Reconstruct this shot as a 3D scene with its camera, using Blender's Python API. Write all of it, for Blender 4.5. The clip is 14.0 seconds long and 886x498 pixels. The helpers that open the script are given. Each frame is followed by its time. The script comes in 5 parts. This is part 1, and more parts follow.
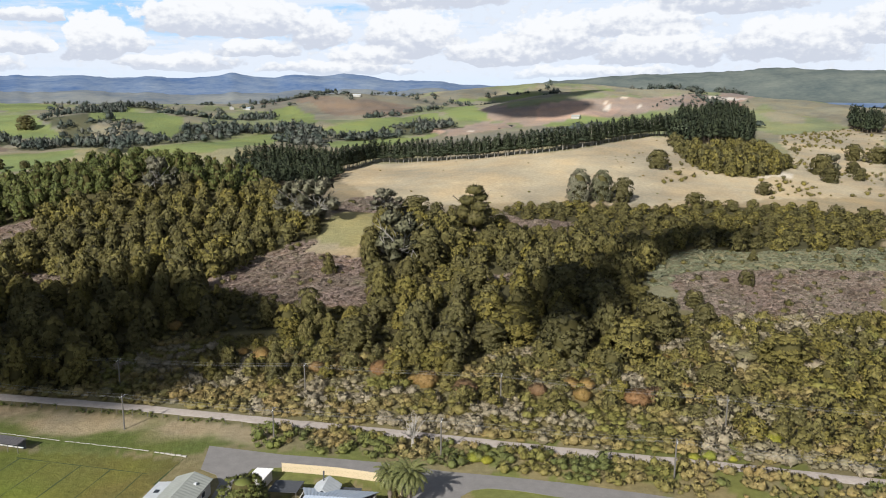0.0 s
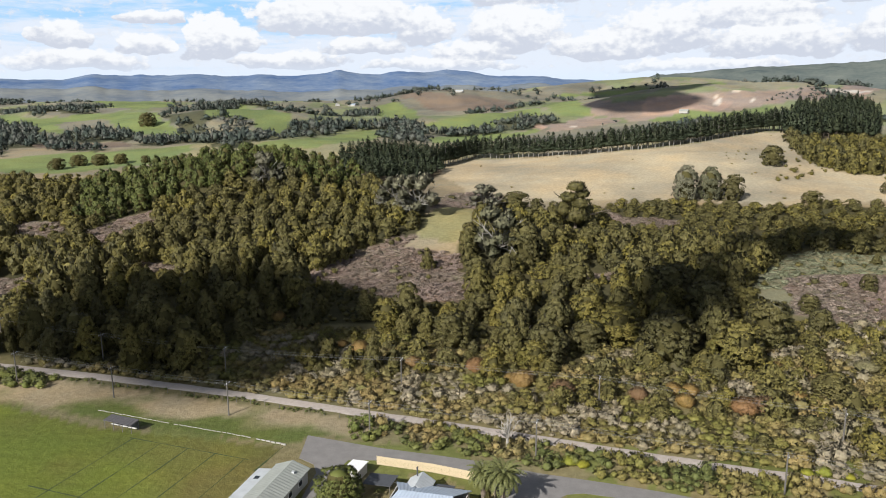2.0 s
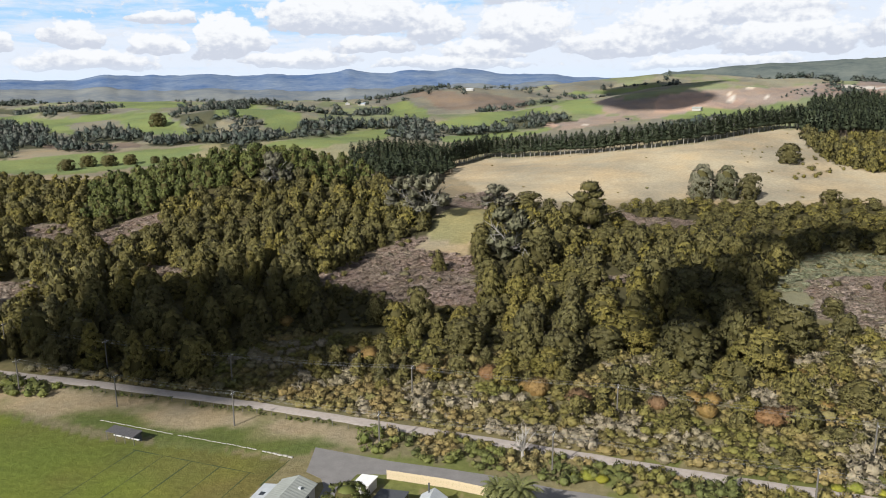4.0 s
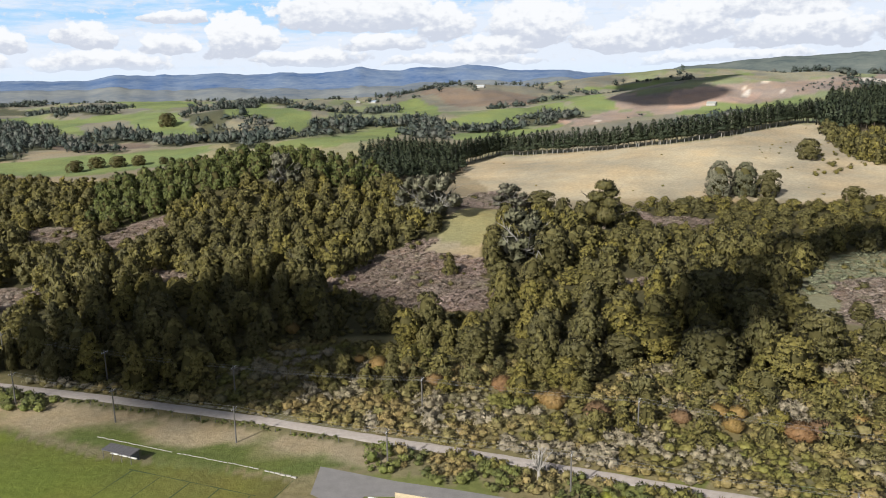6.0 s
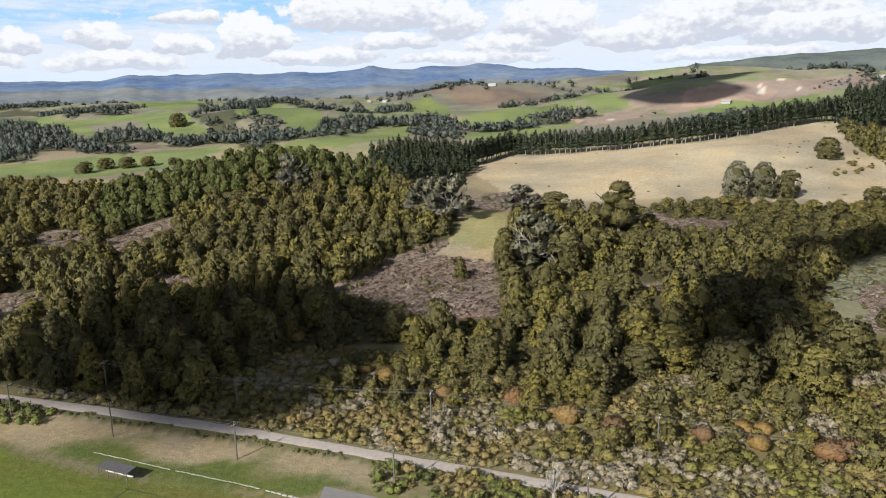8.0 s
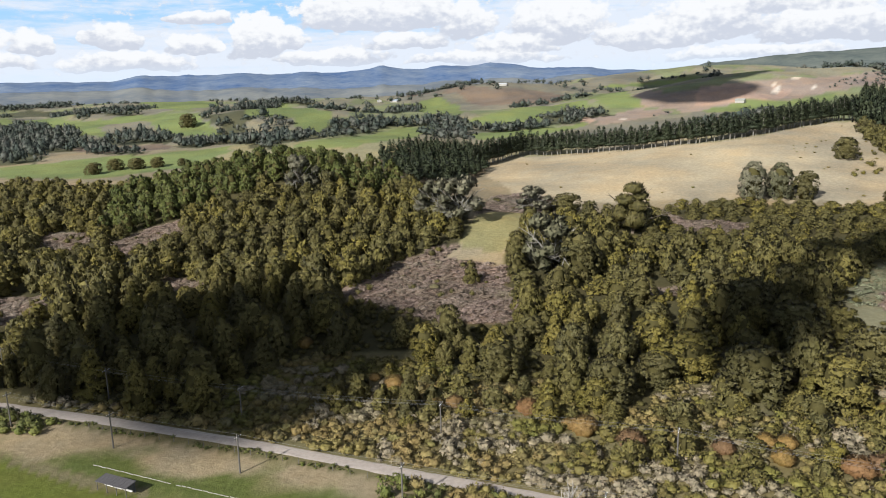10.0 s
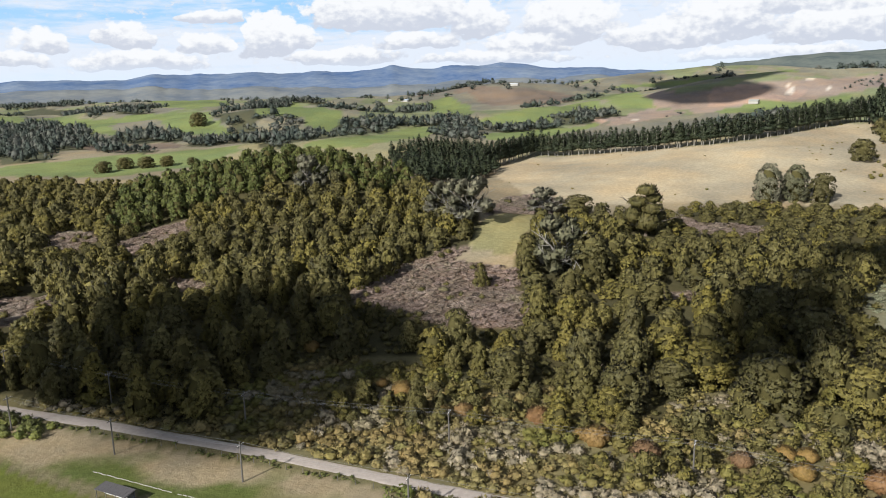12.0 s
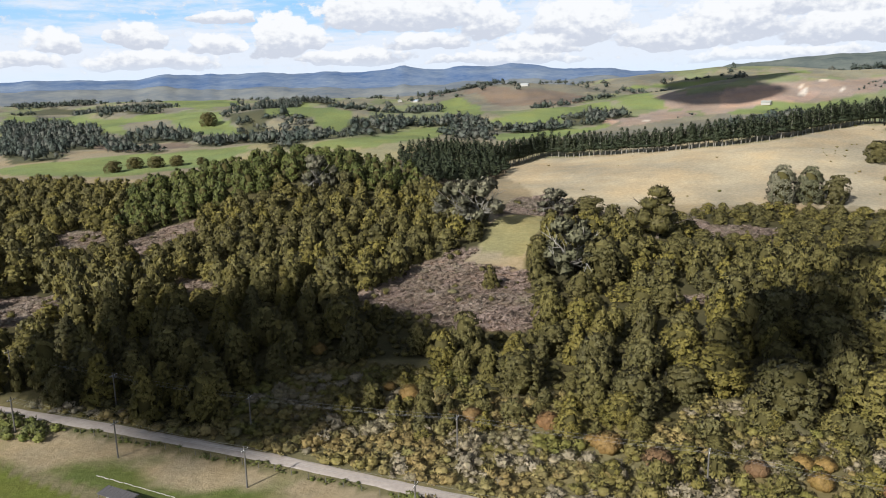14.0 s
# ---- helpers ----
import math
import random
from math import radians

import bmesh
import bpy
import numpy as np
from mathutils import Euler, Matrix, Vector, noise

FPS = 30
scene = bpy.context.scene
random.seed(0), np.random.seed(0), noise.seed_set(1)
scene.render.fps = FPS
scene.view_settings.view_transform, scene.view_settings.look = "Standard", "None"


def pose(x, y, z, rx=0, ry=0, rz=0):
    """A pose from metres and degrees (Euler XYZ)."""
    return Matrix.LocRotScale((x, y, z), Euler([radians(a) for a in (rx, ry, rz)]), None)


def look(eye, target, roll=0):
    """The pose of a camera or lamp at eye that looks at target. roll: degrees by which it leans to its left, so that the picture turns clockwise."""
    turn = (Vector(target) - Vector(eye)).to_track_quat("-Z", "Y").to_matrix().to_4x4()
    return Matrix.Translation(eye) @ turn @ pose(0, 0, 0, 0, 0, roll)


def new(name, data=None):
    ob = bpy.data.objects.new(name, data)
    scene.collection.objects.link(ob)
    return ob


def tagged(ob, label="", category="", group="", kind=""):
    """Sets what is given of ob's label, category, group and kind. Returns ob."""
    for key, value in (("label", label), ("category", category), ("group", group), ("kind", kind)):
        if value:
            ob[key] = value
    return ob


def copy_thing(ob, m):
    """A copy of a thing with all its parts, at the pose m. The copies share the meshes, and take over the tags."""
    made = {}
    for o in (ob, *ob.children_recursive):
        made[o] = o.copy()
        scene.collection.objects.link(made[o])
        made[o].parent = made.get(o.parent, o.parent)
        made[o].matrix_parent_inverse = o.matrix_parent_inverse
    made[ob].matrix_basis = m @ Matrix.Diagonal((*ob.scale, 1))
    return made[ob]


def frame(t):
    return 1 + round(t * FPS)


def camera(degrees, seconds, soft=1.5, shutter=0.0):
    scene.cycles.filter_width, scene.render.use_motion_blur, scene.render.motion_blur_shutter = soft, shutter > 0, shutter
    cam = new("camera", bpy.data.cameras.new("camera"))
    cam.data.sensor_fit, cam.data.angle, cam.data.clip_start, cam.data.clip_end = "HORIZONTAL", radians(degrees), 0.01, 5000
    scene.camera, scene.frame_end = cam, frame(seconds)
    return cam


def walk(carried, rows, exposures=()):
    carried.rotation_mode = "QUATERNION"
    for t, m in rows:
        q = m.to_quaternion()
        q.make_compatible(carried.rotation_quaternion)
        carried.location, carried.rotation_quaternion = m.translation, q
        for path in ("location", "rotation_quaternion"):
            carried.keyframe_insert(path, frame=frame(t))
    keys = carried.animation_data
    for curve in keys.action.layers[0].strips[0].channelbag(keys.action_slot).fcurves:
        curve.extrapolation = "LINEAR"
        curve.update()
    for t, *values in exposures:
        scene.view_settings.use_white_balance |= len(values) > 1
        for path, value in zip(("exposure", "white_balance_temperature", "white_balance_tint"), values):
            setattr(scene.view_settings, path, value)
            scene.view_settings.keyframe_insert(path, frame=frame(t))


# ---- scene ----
cam = camera(59.9, 14.0, soft=1.0)
PATH = [
    (0, (1.718, -7.384, 68.531), (1.672, -5.424, 68.134), 0.3),
    (0.5, (1.895, -7.392, 68.558), (1.679, -5.445, 68.155), 0.2),
    (1, (1.975, -7.122, 68.517), (1.705, -5.182, 68.112), 0.1),
    (1.5, (1.953, -6.499, 68.483), (1.664, -4.562, 68.077), -0.1),
    (2, (1.888, -5.648, 68.41), (1.585, -3.714, 68.002), -0.2),
    (2.5, (1.738, -4.522, 68.395), (1.426, -2.589, 67.986), -0.3),
    (3, (1.517, -3.096, 68.428), (1.197, -1.165, 68.017), -0.4),
    (3.2, (1.355, -2.554, 68.449), (1.033, -0.623, 68.039), -0.4),
    (5.5, (-0.011, 6.114, 68.775), (-0.363, 8.038, 68.357), -1.0),
    (6, (-0.264, 8.169, 68.895), (-0.625, 10.091, 68.476), -1.1),
    (6.5, (-0.585, 10.164, 68.945), (-0.956, 12.084, 68.526), -1.2),
    (7, (-0.855, 11.975, 69.032), (-1.232, 13.893, 68.612), -1.3),
    (7.5, (-0.995, 13.731, 69.109), (-1.379, 15.648, 68.688), -1.3),
    (10, (-2.16, 20.818, 69.31), (-2.578, 22.728, 68.888), -1.5),
    (10.5, (-2.326, 21.969, 69.309), (-2.752, 23.877, 68.887), -1.4),
    (11, (-2.489, 23.002, 69.308), (-2.922, 24.909, 68.886), -1.4),
    (11.5, (-2.71, 23.947, 69.333), (-3.148, 25.852, 68.912), -1.3),
    (12, (-2.934, 24.913, 69.26), (-3.377, 26.817, 68.838), -1.3),
    (12.5, (-3.046, 25.662, 69.133), (-3.496, 27.564, 68.712), -1.3),
    (13, (-3.207, 26.403, 68.988), (-3.664, 28.304, 68.568), -1.3),
    (13.5, (-3.279, 26.981, 68.99), (-3.742, 28.88, 68.571), -1.3),
    (14, (-3.461, 27.604, 68.967), (-3.928, 29.503, 68.547), -1.2),
]
walk(cam, [(t, look(eye, target, roll)) for t, eye, target, roll in PATH], [(0, 0.42, 6250, 10)])

# ---- light ----
SUN_ELEVATION, SUN_TO = radians(34), (0.47, 0.88)  # the way in which shadows fall
sun = new("sun", bpy.data.lights.new("sun", "SUN"))
sun.data.energy, sun.data.angle, sun.data.color = 5.0, radians(0.55), (1.0, 0.95, 0.87)
way = Vector((SUN_TO[0], SUN_TO[1], 0)).normalized() * math.cos(SUN_ELEVATION) + Vector((0, 0, -math.sin(SUN_ELEVATION)))
sun.matrix_world = look((0, 0, 300), Vector((0, 0, 300)) + way)

world = bpy.data.worlds.new("sky")
scene.world = world
world.use_nodes = True


class Nodes:
    """Short writing for node trees."""

    def __init__(self, tree):
        self.tree = tree
        tree.nodes.clear()

    def add(self, kind, **inputs):
        node = self.tree.nodes.new(kind)
        for key, value in inputs.items():
            self.put(node, key, value)
        return node

    def put(self, node, key, value):
        slot = node.inputs[int(key[1:])] if key[0] == "i" and key[1:].isdigit() else node.inputs[key.replace("_", " ")]
        if isinstance(value, bpy.types.NodeSocket):
            self.tree.links.new(value, slot)
        else:
            slot.default_value = value

    def math(self, op, a, b=0.0, c=0.0, clamp=False):
        node = self.tree.nodes.new("ShaderNodeMath")
        node.operation, node.use_clamp = op, clamp
        for i, v in enumerate((a, b, c)):
            self.put(node, "i%d" % i, v)
        return node.outputs[0]

    def mix(self, f, a, b, blend="MIX"):
        node = self.tree.nodes.new("ShaderNodeMix")
        node.data_type, node.blend_type = "RGBA", blend
        for i, v in ((0, f), (6, a), (7, b)):
            self.put(node, "i%d" % i, v)
        return node.outputs[2]

    def noise(self, vector, scale, detail=4.0, rough=0.55, out=0):
        node = self.add("ShaderNodeTexNoise", Vector=vector, Scale=scale, Detail=detail, Roughness=rough)
        return node.outputs[out]

    def ramp(self, f, *stops):
        node = self.add("ShaderNodeValToRGB", Fac=f)
        el = node.color_ramp.elements
        while len(el) < len(stops):
            el.new(0.5)
        for e, (pos, col) in zip(el, stops):
            e.position, e.color = pos, (*col, 1) if len(col) == 3 else col
        return node.outputs[0]

    def step(self, f, lo, hi):
        node = self.add("ShaderNodeMapRange", Value=f)
        node.interpolation_type = "SMOOTHSTEP"
        node.inputs[1].default_value, node.inputs[2].default_value = lo, hi
        return node.outputs[0]


# clouds above the horizon: bearing and base in degrees, half width, height
CUMULUS = [(-16.4, 4.3, 7.0, 2.6), (-28.4, 4.6, 2.0, 0.9), (-25.4, 2.7, 2.3, 2.7), (-34.6, 3.0, 1.6, 1.8), (-39.8, 2.8, 2.2, 1.5), (-29.7, 2.6, 1.7, 1.2), (-23.4, 3.0, 1.3, 1.4),
           (-14.6, 2.6, 3.4, 1.1), (-10.4, 3.4, 2.2, 2.8), (-3.6, 3.3, 4.2, 3.0), (-6.5, 2.2, 3.6, 1.2), (3.0, 2.4, 4.5, 1.6), (6.5, 3.2, 4.6, 2.6), (14.0, 2.6, 5.0, 2.2), (12.0, 4.4, 5.0, 2.0),
           (22.5, 2.8, 5.0, 2.6), (29.0, 3.8, 5.0, 2.4), (-20.0, 1.9, 4.5, 1.0), (-33.5, 1.6, 5.0, 1.1), (-43.0, 1.7, 4.0, 1.0), (-2.0, 6.4, 6.0, 2.4), (18.0, 6.0, 6.0, 2.4), (-47.5, 3.4, 3.0, 2.2), (-9.0, 1.5, 6.0, 0.8), (9.0, 1.3, 7.0, 0.9), (38.0, 3.0, 5.0, 2.6)]


def build_sky():
    n = Nodes(world.node_tree)
    sky = n.add("ShaderNodeTexSky")
    sky.sky_type, sky.sun_disc = "NISHITA", False
    sky.sun_elevation, sky.sun_rotation = SUN_ELEVATION, math.atan2(-SUN_TO[0], -SUN_TO[1])
    sky.air_density, sky.dust_density, sky.ozone_density = 1.0, 0.6, 1.5
    way = n.add("ShaderNodeTexCoord").outputs["Generated"]
    xyz = n.add("ShaderNodeSeparateXYZ", Vector=way)
    flat = n.math("SQRT", n.math("ADD", n.math("MULTIPLY", xyz.outputs[0], xyz.outputs[0]), n.math("MULTIPLY", xyz.outputs[1], xyz.outputs[1])))
    up = n.math("ARCTAN2", xyz.outputs[2], flat)
    round_ = n.math("ARCTAN2", xyz.outputs[0], xyz.outputs[1])
    a, e = n.math("MULTIPLY", round_, 57.3), n.math("MULTIPLY", up, 57.3)
    # billows push the outlines about
    spot = n.add("ShaderNodeCombineXYZ", X=a, Y=n.math("MULTIPLY", e, 1.5), Z=3.1).outputs[0]
    big = n.add("ShaderNodeTexNoise", Vector=spot, Scale=0.34, Detail=3.0, Roughness=0.5)
    puff = n.noise(spot, 1.25, 6.0, 0.6)
    shift = n.add("ShaderNodeSeparateXYZ", Vector=big.outputs["Color"])
    a2 = n.math("ADD", a, n.math("MULTIPLY", n.math("SUBTRACT", shift.outputs[0], 0.5), 5.0))
    e2 = n.math("ADD", e, n.math("MULTIPLY", n.math("SUBTRACT", shift.outputs[1], 0.5), 1.5))
    depth, lift, weight = 0.0, 0.0, 0.001
    for bearing, base, half, high in CUMULUS:
        dx = n.math("MULTIPLY", n.math("SUBTRACT", a2, bearing), 1 / half)
        dy = n.math("MULTIPLY", n.math("SUBTRACT", e2, base), 1 / high)
        dy2 = n.math("MAXIMUM", dy, n.math("MULTIPLY", dy, -3.5))
        k = n.math("SUBTRACT", n.math("SUBTRACT", 1.0, n.math("MULTIPLY", dx, dx)), n.math("MULTIPLY", dy2, dy2))
        depth = n.math("MAXIMUM", depth, k)
        k = n.math("MAXIMUM", k, 0.0)
        lift = n.math("MULTIPLY_ADD", k, dy, lift)
        weight = n.math("ADD", weight, k)
    rise = n.math("DIVIDE", lift, weight)
    rough_edge = n.math("ADD", depth, n.math("MULTIPLY", n.math("SUBTRACT", puff, 0.5), 1.3))
    mask = n.step(rough_edge, 0.02, 0.34)
    lit = n.step(n.math("ADD", rise, n.math("MULTIPLY", n.math("SUBTRACT", puff, 0.5), 1.5)), -0.10, 0.50)
    white = n.mix(lit, (0.67, 0.70, 0.775, 1), (0.985, 0.98, 0.97, 1))
    # thin cloud between, closing towards the horizon and to the north-east
    veil = n.noise(n.add("ShaderNodeCombineXYZ", X=n.math("MULTIPLY", a, 0.16), Y=e, Z=7.7).outputs[0], 0.9, 7.0, 0.62)
    thin = n.math("ADD", veil, n.math("ADD", n.math("MULTIPLY", n.step(a, -22.0, 8.0), 0.20), n.math("MULTIPLY", n.math("SUBTRACT", 1.0, n.step(e, 1.6, 4.8)), 0.22)))
    thin = n.math("MULTIPLY", n.step(thin, 0.40, 0.66), 0.92)
    strength = 0.1
    clear = n.mix(n.step(up, 0.02, 0.12), (4.8, 6.0, 7.3, 1), (2.6, 4.9, 7.3, 1))
    blue = n.mix(n.step(up, 0.12, 0.4), clear, n.mix(1.0, sky.outputs[0], (0.40, 0.40, 0.40, 1), "MULTIPLY"))
    behind = n.mix(thin, blue, (6.3, 6.6, 7.1, 1))
    behind = n.mix(n.step(up, 0.15, 0.5), behind, blue)
    cloud = n.mix(1.0, white, (7.4, 7.4, 7.4, 1), "MULTIPLY")
    # scattered cloud overhead and behind
    place = n.add("ShaderNodeCombineXYZ", X=n.math("MULTIPLY", round_, 3.9), Y=n.math("MULTIPLY", n.math("POWER", n.math("MAXIMUM", up, 0.0), 0.62), 5.2), Z=3.1).outputs[0]
    loose = n.math("MULTIPLY", n.step(n.noise(place, 2.1, 8.0, 0.58), 0.45, 0.55), n.math("MULTIPLY", n.step(up, 0.13, 0.2), n.math("SUBTRACT", 1.0, n.math("MULTIPLY", n.step(up, 0.2, 0.6), 0.7))))
    seen = n.mix(loose, n.mix(mask, behind, cloud), (5.0, 5.1, 5.3, 1))
    haze = n.mix(n.step(up, 0.0, 0.035), (5.8, 6.6, 7.5, 1), seen)
    back = n.add("ShaderNodeBackground", Color=haze, Strength=strength)
    n.add("ShaderNodeOutputWorld", Surface=back.outputs[0])


build_sky()


# ---- materials ----
def material(name):
    m = bpy.data.materials.new(name)
    m.use_nodes = True
    return m, Nodes(m.node_tree)


def finish(n, colour, rough=0.8, bump=None, bump_strength=0.4, distance=0.1, metal=0.0, spec=0.3):
    shader = n.add("ShaderNodeBsdfPrincipled", Roughness=rough, Metallic=metal)
    n.put(shader, "Base_Color", colour)
    shader.inputs["Specular IOR Level"].default_value = spec
    if bump is not None:
        b = n.add("ShaderNodeBump", Height=bump, Strength=bump_strength, Distance=distance)
        n.put(shader, "Normal", b.outputs[0])
    n.add("ShaderNodeOutputMaterial", Surface=shader.outputs[0])


def plain(name, colour, rough=0.6, metal=0.0, vary=0.25, grain=3.0, spec=0.3):
    """Painted, worn or weathered stuff of one colour, with stains at two sizes."""
    m, n = material(name)
    at = n.add("ShaderNodeTexCoord").outputs["Object"]
    f = n.math("ADD", n.math("MULTIPLY", n.noise(at, grain, 5.0), 0.6), n.math("MULTIPLY", n.noise(at, grain * 9, 3.0), 0.4))
    lo, hi = [max(c * (1 - vary), 0) for c in colour], [min(c * (1 + vary), 1) for c in colour]
    finish(n, n.ramp(f, (0.3, lo), (0.7, hi)), rough, n.noise(at, grain * 12, 3.0), 0.2, 0.02, metal, spec)
    return m


def ground_material():
    m, n = material("ground_cover")
    at = n.add("ShaderNodeTexCoord").outputs["Object"]
    cover = n.add("ShaderNodeAttribute")
    cover.attribute_name = "cover"
    broad, fine = n.noise(at, 0.035, 6.0, 0.6), n.noise(at, 0.6, 6.0, 0.65)
    tuft = n.noise(at, 2.6, 4.0, 0.7)
    c = n.mix(n.step(broad, 0.35, 0.7), cover.outputs[0], n.mix(1.0, cover.outputs[0], (1.14, 1.03, 0.9, 1), "MULTIPLY"))
    wide = n.noise(at, 0.011, 7.0, 0.62)
    c = n.mix(n.step(wide, 0.36, 0.62), n.mix(1.0, c, (0.72, 0.74, 0.78, 1), "MULTIPLY"), n.mix(1.0, c, (1.08, 1.06, 1.03, 1), "MULTIPLY"))
    c = n.mix(n.step(fine, 0.3, 0.75), n.mix(1.0, c, (0.84, 0.84, 0.82, 1), "MULTIPLY"), n.mix(1.0, c, (1.12, 1.12, 1.12, 1), "MULTIPLY"))
    c = n.mix(n.step(tuft, 0.5, 0.8), c, n.mix(1.0, c, (0.82, 0.84, 0.78, 1), "MULTIPLY"))
    finish(n, c, 0.95, n.math("ADD", fine, n.math("MULTIPLY", tuft, 0.4)), 0.6, 0.5, spec=0.1)
    return m


def leaf_material(name, *tones, glowing=0.10, rough=0.62, modelled=True):
    """Foliage: a tone for each plant, and within it one for each tuft. modelled: light follows the outline of the whole spray."""
    m, n = material(name)
    plant = n.add("ShaderNodeAttribute")
    plant.attribute_name = "plant"
    own = n.math("ADD", n.math("MULTIPLY", n.add("ShaderNodeObjectInfo").outputs["Random"], n.math("LESS_THAN", plant.outputs["Fac"], 0.0)), n.math("MAXIMUM", plant.outputs["Fac"], 0.0))
    stops = [(i / max(len(tones) - 1, 1), t) for i, t in enumerate(tones)]
    c = n.ramp(own, *stops)
    tuft = n.add("ShaderNodeNewGeometry").outputs["Random Per Island"]
    c = n.mix(tuft, n.mix(1.0, c, (0.80, 0.82, 0.82, 1), "MULTIPLY"), n.mix(1.0, c, (1.22, 1.20, 1.14, 1), "MULTIPLY"))
    at = n.add("ShaderNodeTexCoord").outputs["Object"]
    c = n.mix(n.step(n.noise(at, 1.4, 3.0), 0.4, 0.7), c, n.mix(1.0, c, (0.8, 0.84, 0.76, 1), "MULTIPLY"))
    leaf = n.add("ShaderNodeBsdfPrincipled", Roughness=rough)
    n.put(leaf, "Base_Color", c)
    leaf.inputs["Specular IOR Level"].default_value = 0.2
    glow = n.add("ShaderNodeBsdfTranslucent", Color=c)
    if modelled:
        lie = n.add("ShaderNodeAttribute")
        lie.attribute_name = "lie"
        turn = n.add("ShaderNodeVectorTransform", Vector=lie.outputs["Vector"])
        turn.vector_type, turn.convert_from, turn.convert_to = "NORMAL", "OBJECT", "WORLD"
        n.put(leaf, "Normal", turn.outputs[0])
    both = n.add("ShaderNodeMixShader", i0=glowing, i1=leaf.outputs[0], i2=glow.outputs[0])
    n.add("ShaderNodeOutputMaterial", Surface=both.outputs[0])
    return m


GROUND = ground_material()
BUSH_LEAF = leaf_material("bush_leaf", (0.135, 0.117, 0.036), (0.196, 0.163, 0.040), (0.122, 0.108, 0.042), (0.207, 0.172, 0.042), (0.132, 0.117, 0.047), (0.181, 0.152, 0.042), (0.107, 0.097, 0.042), (0.158, 0.135, 0.046))
DARK_LEAF = leaf_material("dark_leaf", (0.094, 0.084, 0.034), (0.138, 0.119, 0.040), (0.109, 0.097, 0.040))
GREEN_LEAF = leaf_material("green_leaf", (0.082, 0.101, 0.030), (0.122, 0.134, 0.036), (0.092, 0.105, 0.036))
PINE_LEAF = leaf_material("pine_needles", (0.034, 0.046, 0.026), (0.052, 0.062, 0.032), (0.040, 0.052, 0.030))
# tones raised and blued, so distance haze sits in the leaf colour
HAZED_LEAF = leaf_material("far_leaf", (0.058, 0.074, 0.066), (0.080, 0.094, 0.078), (0.125, 0.125, 0.112))
GREY_LEAF = leaf_material("grey_leaf", (0.230, 0.198, 0.121), (0.275, 0.232, 0.160), (0.311, 0.262, 0.191), (0.257, 0.212, 0.140), (0.214, 0.194, 0.102))
LICHEN_LEAF = leaf_material("lichen_leaf", (0.155, 0.148, 0.092), (0.205, 0.192, 0.138), (0.120, 0.118, 0.066))
PINK_TWIG = leaf_material("pink_twigs", (0.336, 0.243, 0.208), (0.394, 0.300, 0.264), (0.279, 0.215, 0.165), (0.422, 0.336, 0.294), (0.237, 0.208, 0.122), glowing=0.1)
PALE_LEAF = leaf_material("pale_sedge", (0.259, 0.270, 0.171), (0.319, 0.325, 0.220), (0.209, 0.226, 0.132))
FRESH_LEAF = leaf_material("fresh_leaf", (0.130, 0.150, 0.042), (0.185, 0.190, 0.056), (0.110, 0.122, 0.042), (0.160, 0.150, 0.060))
SCRUB_LEAF = leaf_material("scrub_leaf", (0.164, 0.161, 0.045), (0.205, 0.184, 0.054), (0.183, 0.155, 0.052), (0.229, 0.189, 0.070), (0.262, 0.207, 0.086), (0.271, 0.201, 0.086), (0.242, 0.199, 0.088), (0.203, 0.184, 0.065))
ORANGE_LEAF = leaf_material("orange_leaf", (0.255, 0.165, 0.060), (0.290, 0.190, 0.066), (0.205, 0.125, 0.072), (0.230, 0.130, 0.058))
YELLOW_LEAF = leaf_material("yellow_leaf", (0.33, 0.30, 0.035), (0.22, 0.24, 0.045))
PALM_LEAF = leaf_material("palm_leaf", (0.14, 0.145, 0.055), (0.19, 0.185, 0.075), glowing=0.2, modelled=False)
BARK = plain("bark", (0.16, 0.13, 0.10), 0.9)
# dark olive that puts the shade inside crowns into colour
INNER_SHADE = plain("inner_twigs", (0.072, 0.064, 0.026), 0.95, spec=0.0)
BLEACHED = plain("bleached_wood", (0.33, 0.305, 0.27), 0.9)
PALE_BARK = plain("pale_bark", (0.25, 0.235, 0.205), 0.9)
POLE_WOOD = plain("pole_wood", (0.125, 0.115, 0.102), 0.85)
GRAVEL = plain("gravel", (0.375, 0.325, 0.285), 0.95, vary=0.2, grain=0.9)
ASPHALT = plain("asphalt", (0.190, 0.178, 0.168), 0.85, vary=0.18, grain=0.5)
FENCE_WOOD = plain("new_pine", (0.54, 0.44, 0.29), 0.75, vary=0.14, grain=1.5)
WHITE_PAINT = plain("white_paint", (0.74, 0.73, 0.70), 0.55, vary=0.12, grain=1.2)
GREEN_ROOF = plain("weathered_green_iron", (0.285, 0.295, 0.265), 0.6, vary=0.12, grain=0.6)
PALE_ROOF = plain("pale_iron", (0.42, 0.435, 0.44), 0.45, vary=0.14, grain=0.7)
BLUE_ROOF = plain("blue_grey_iron", (0.33, 0.38, 0.45), 0.5, vary=0.12, grain=0.6)
DARK_IRON = plain("dark_iron", (0.07, 0.073, 0.08), 0.7, vary=0.2, spec=0.15)
# cream toned down so that the house's shaded wall comes out dark
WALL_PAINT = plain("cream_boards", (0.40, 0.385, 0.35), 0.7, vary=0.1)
GLASS = plain("dark_glass", (0.03, 0.035, 0.04), 0.12, vary=0.2, spec=0.6)
WIRE = plain("wire", (0.30, 0.30, 0.30), 0.5, metal=0.6)
TRENCH = plain("dark_turf", (0.045, 0.06, 0.02), 0.95)
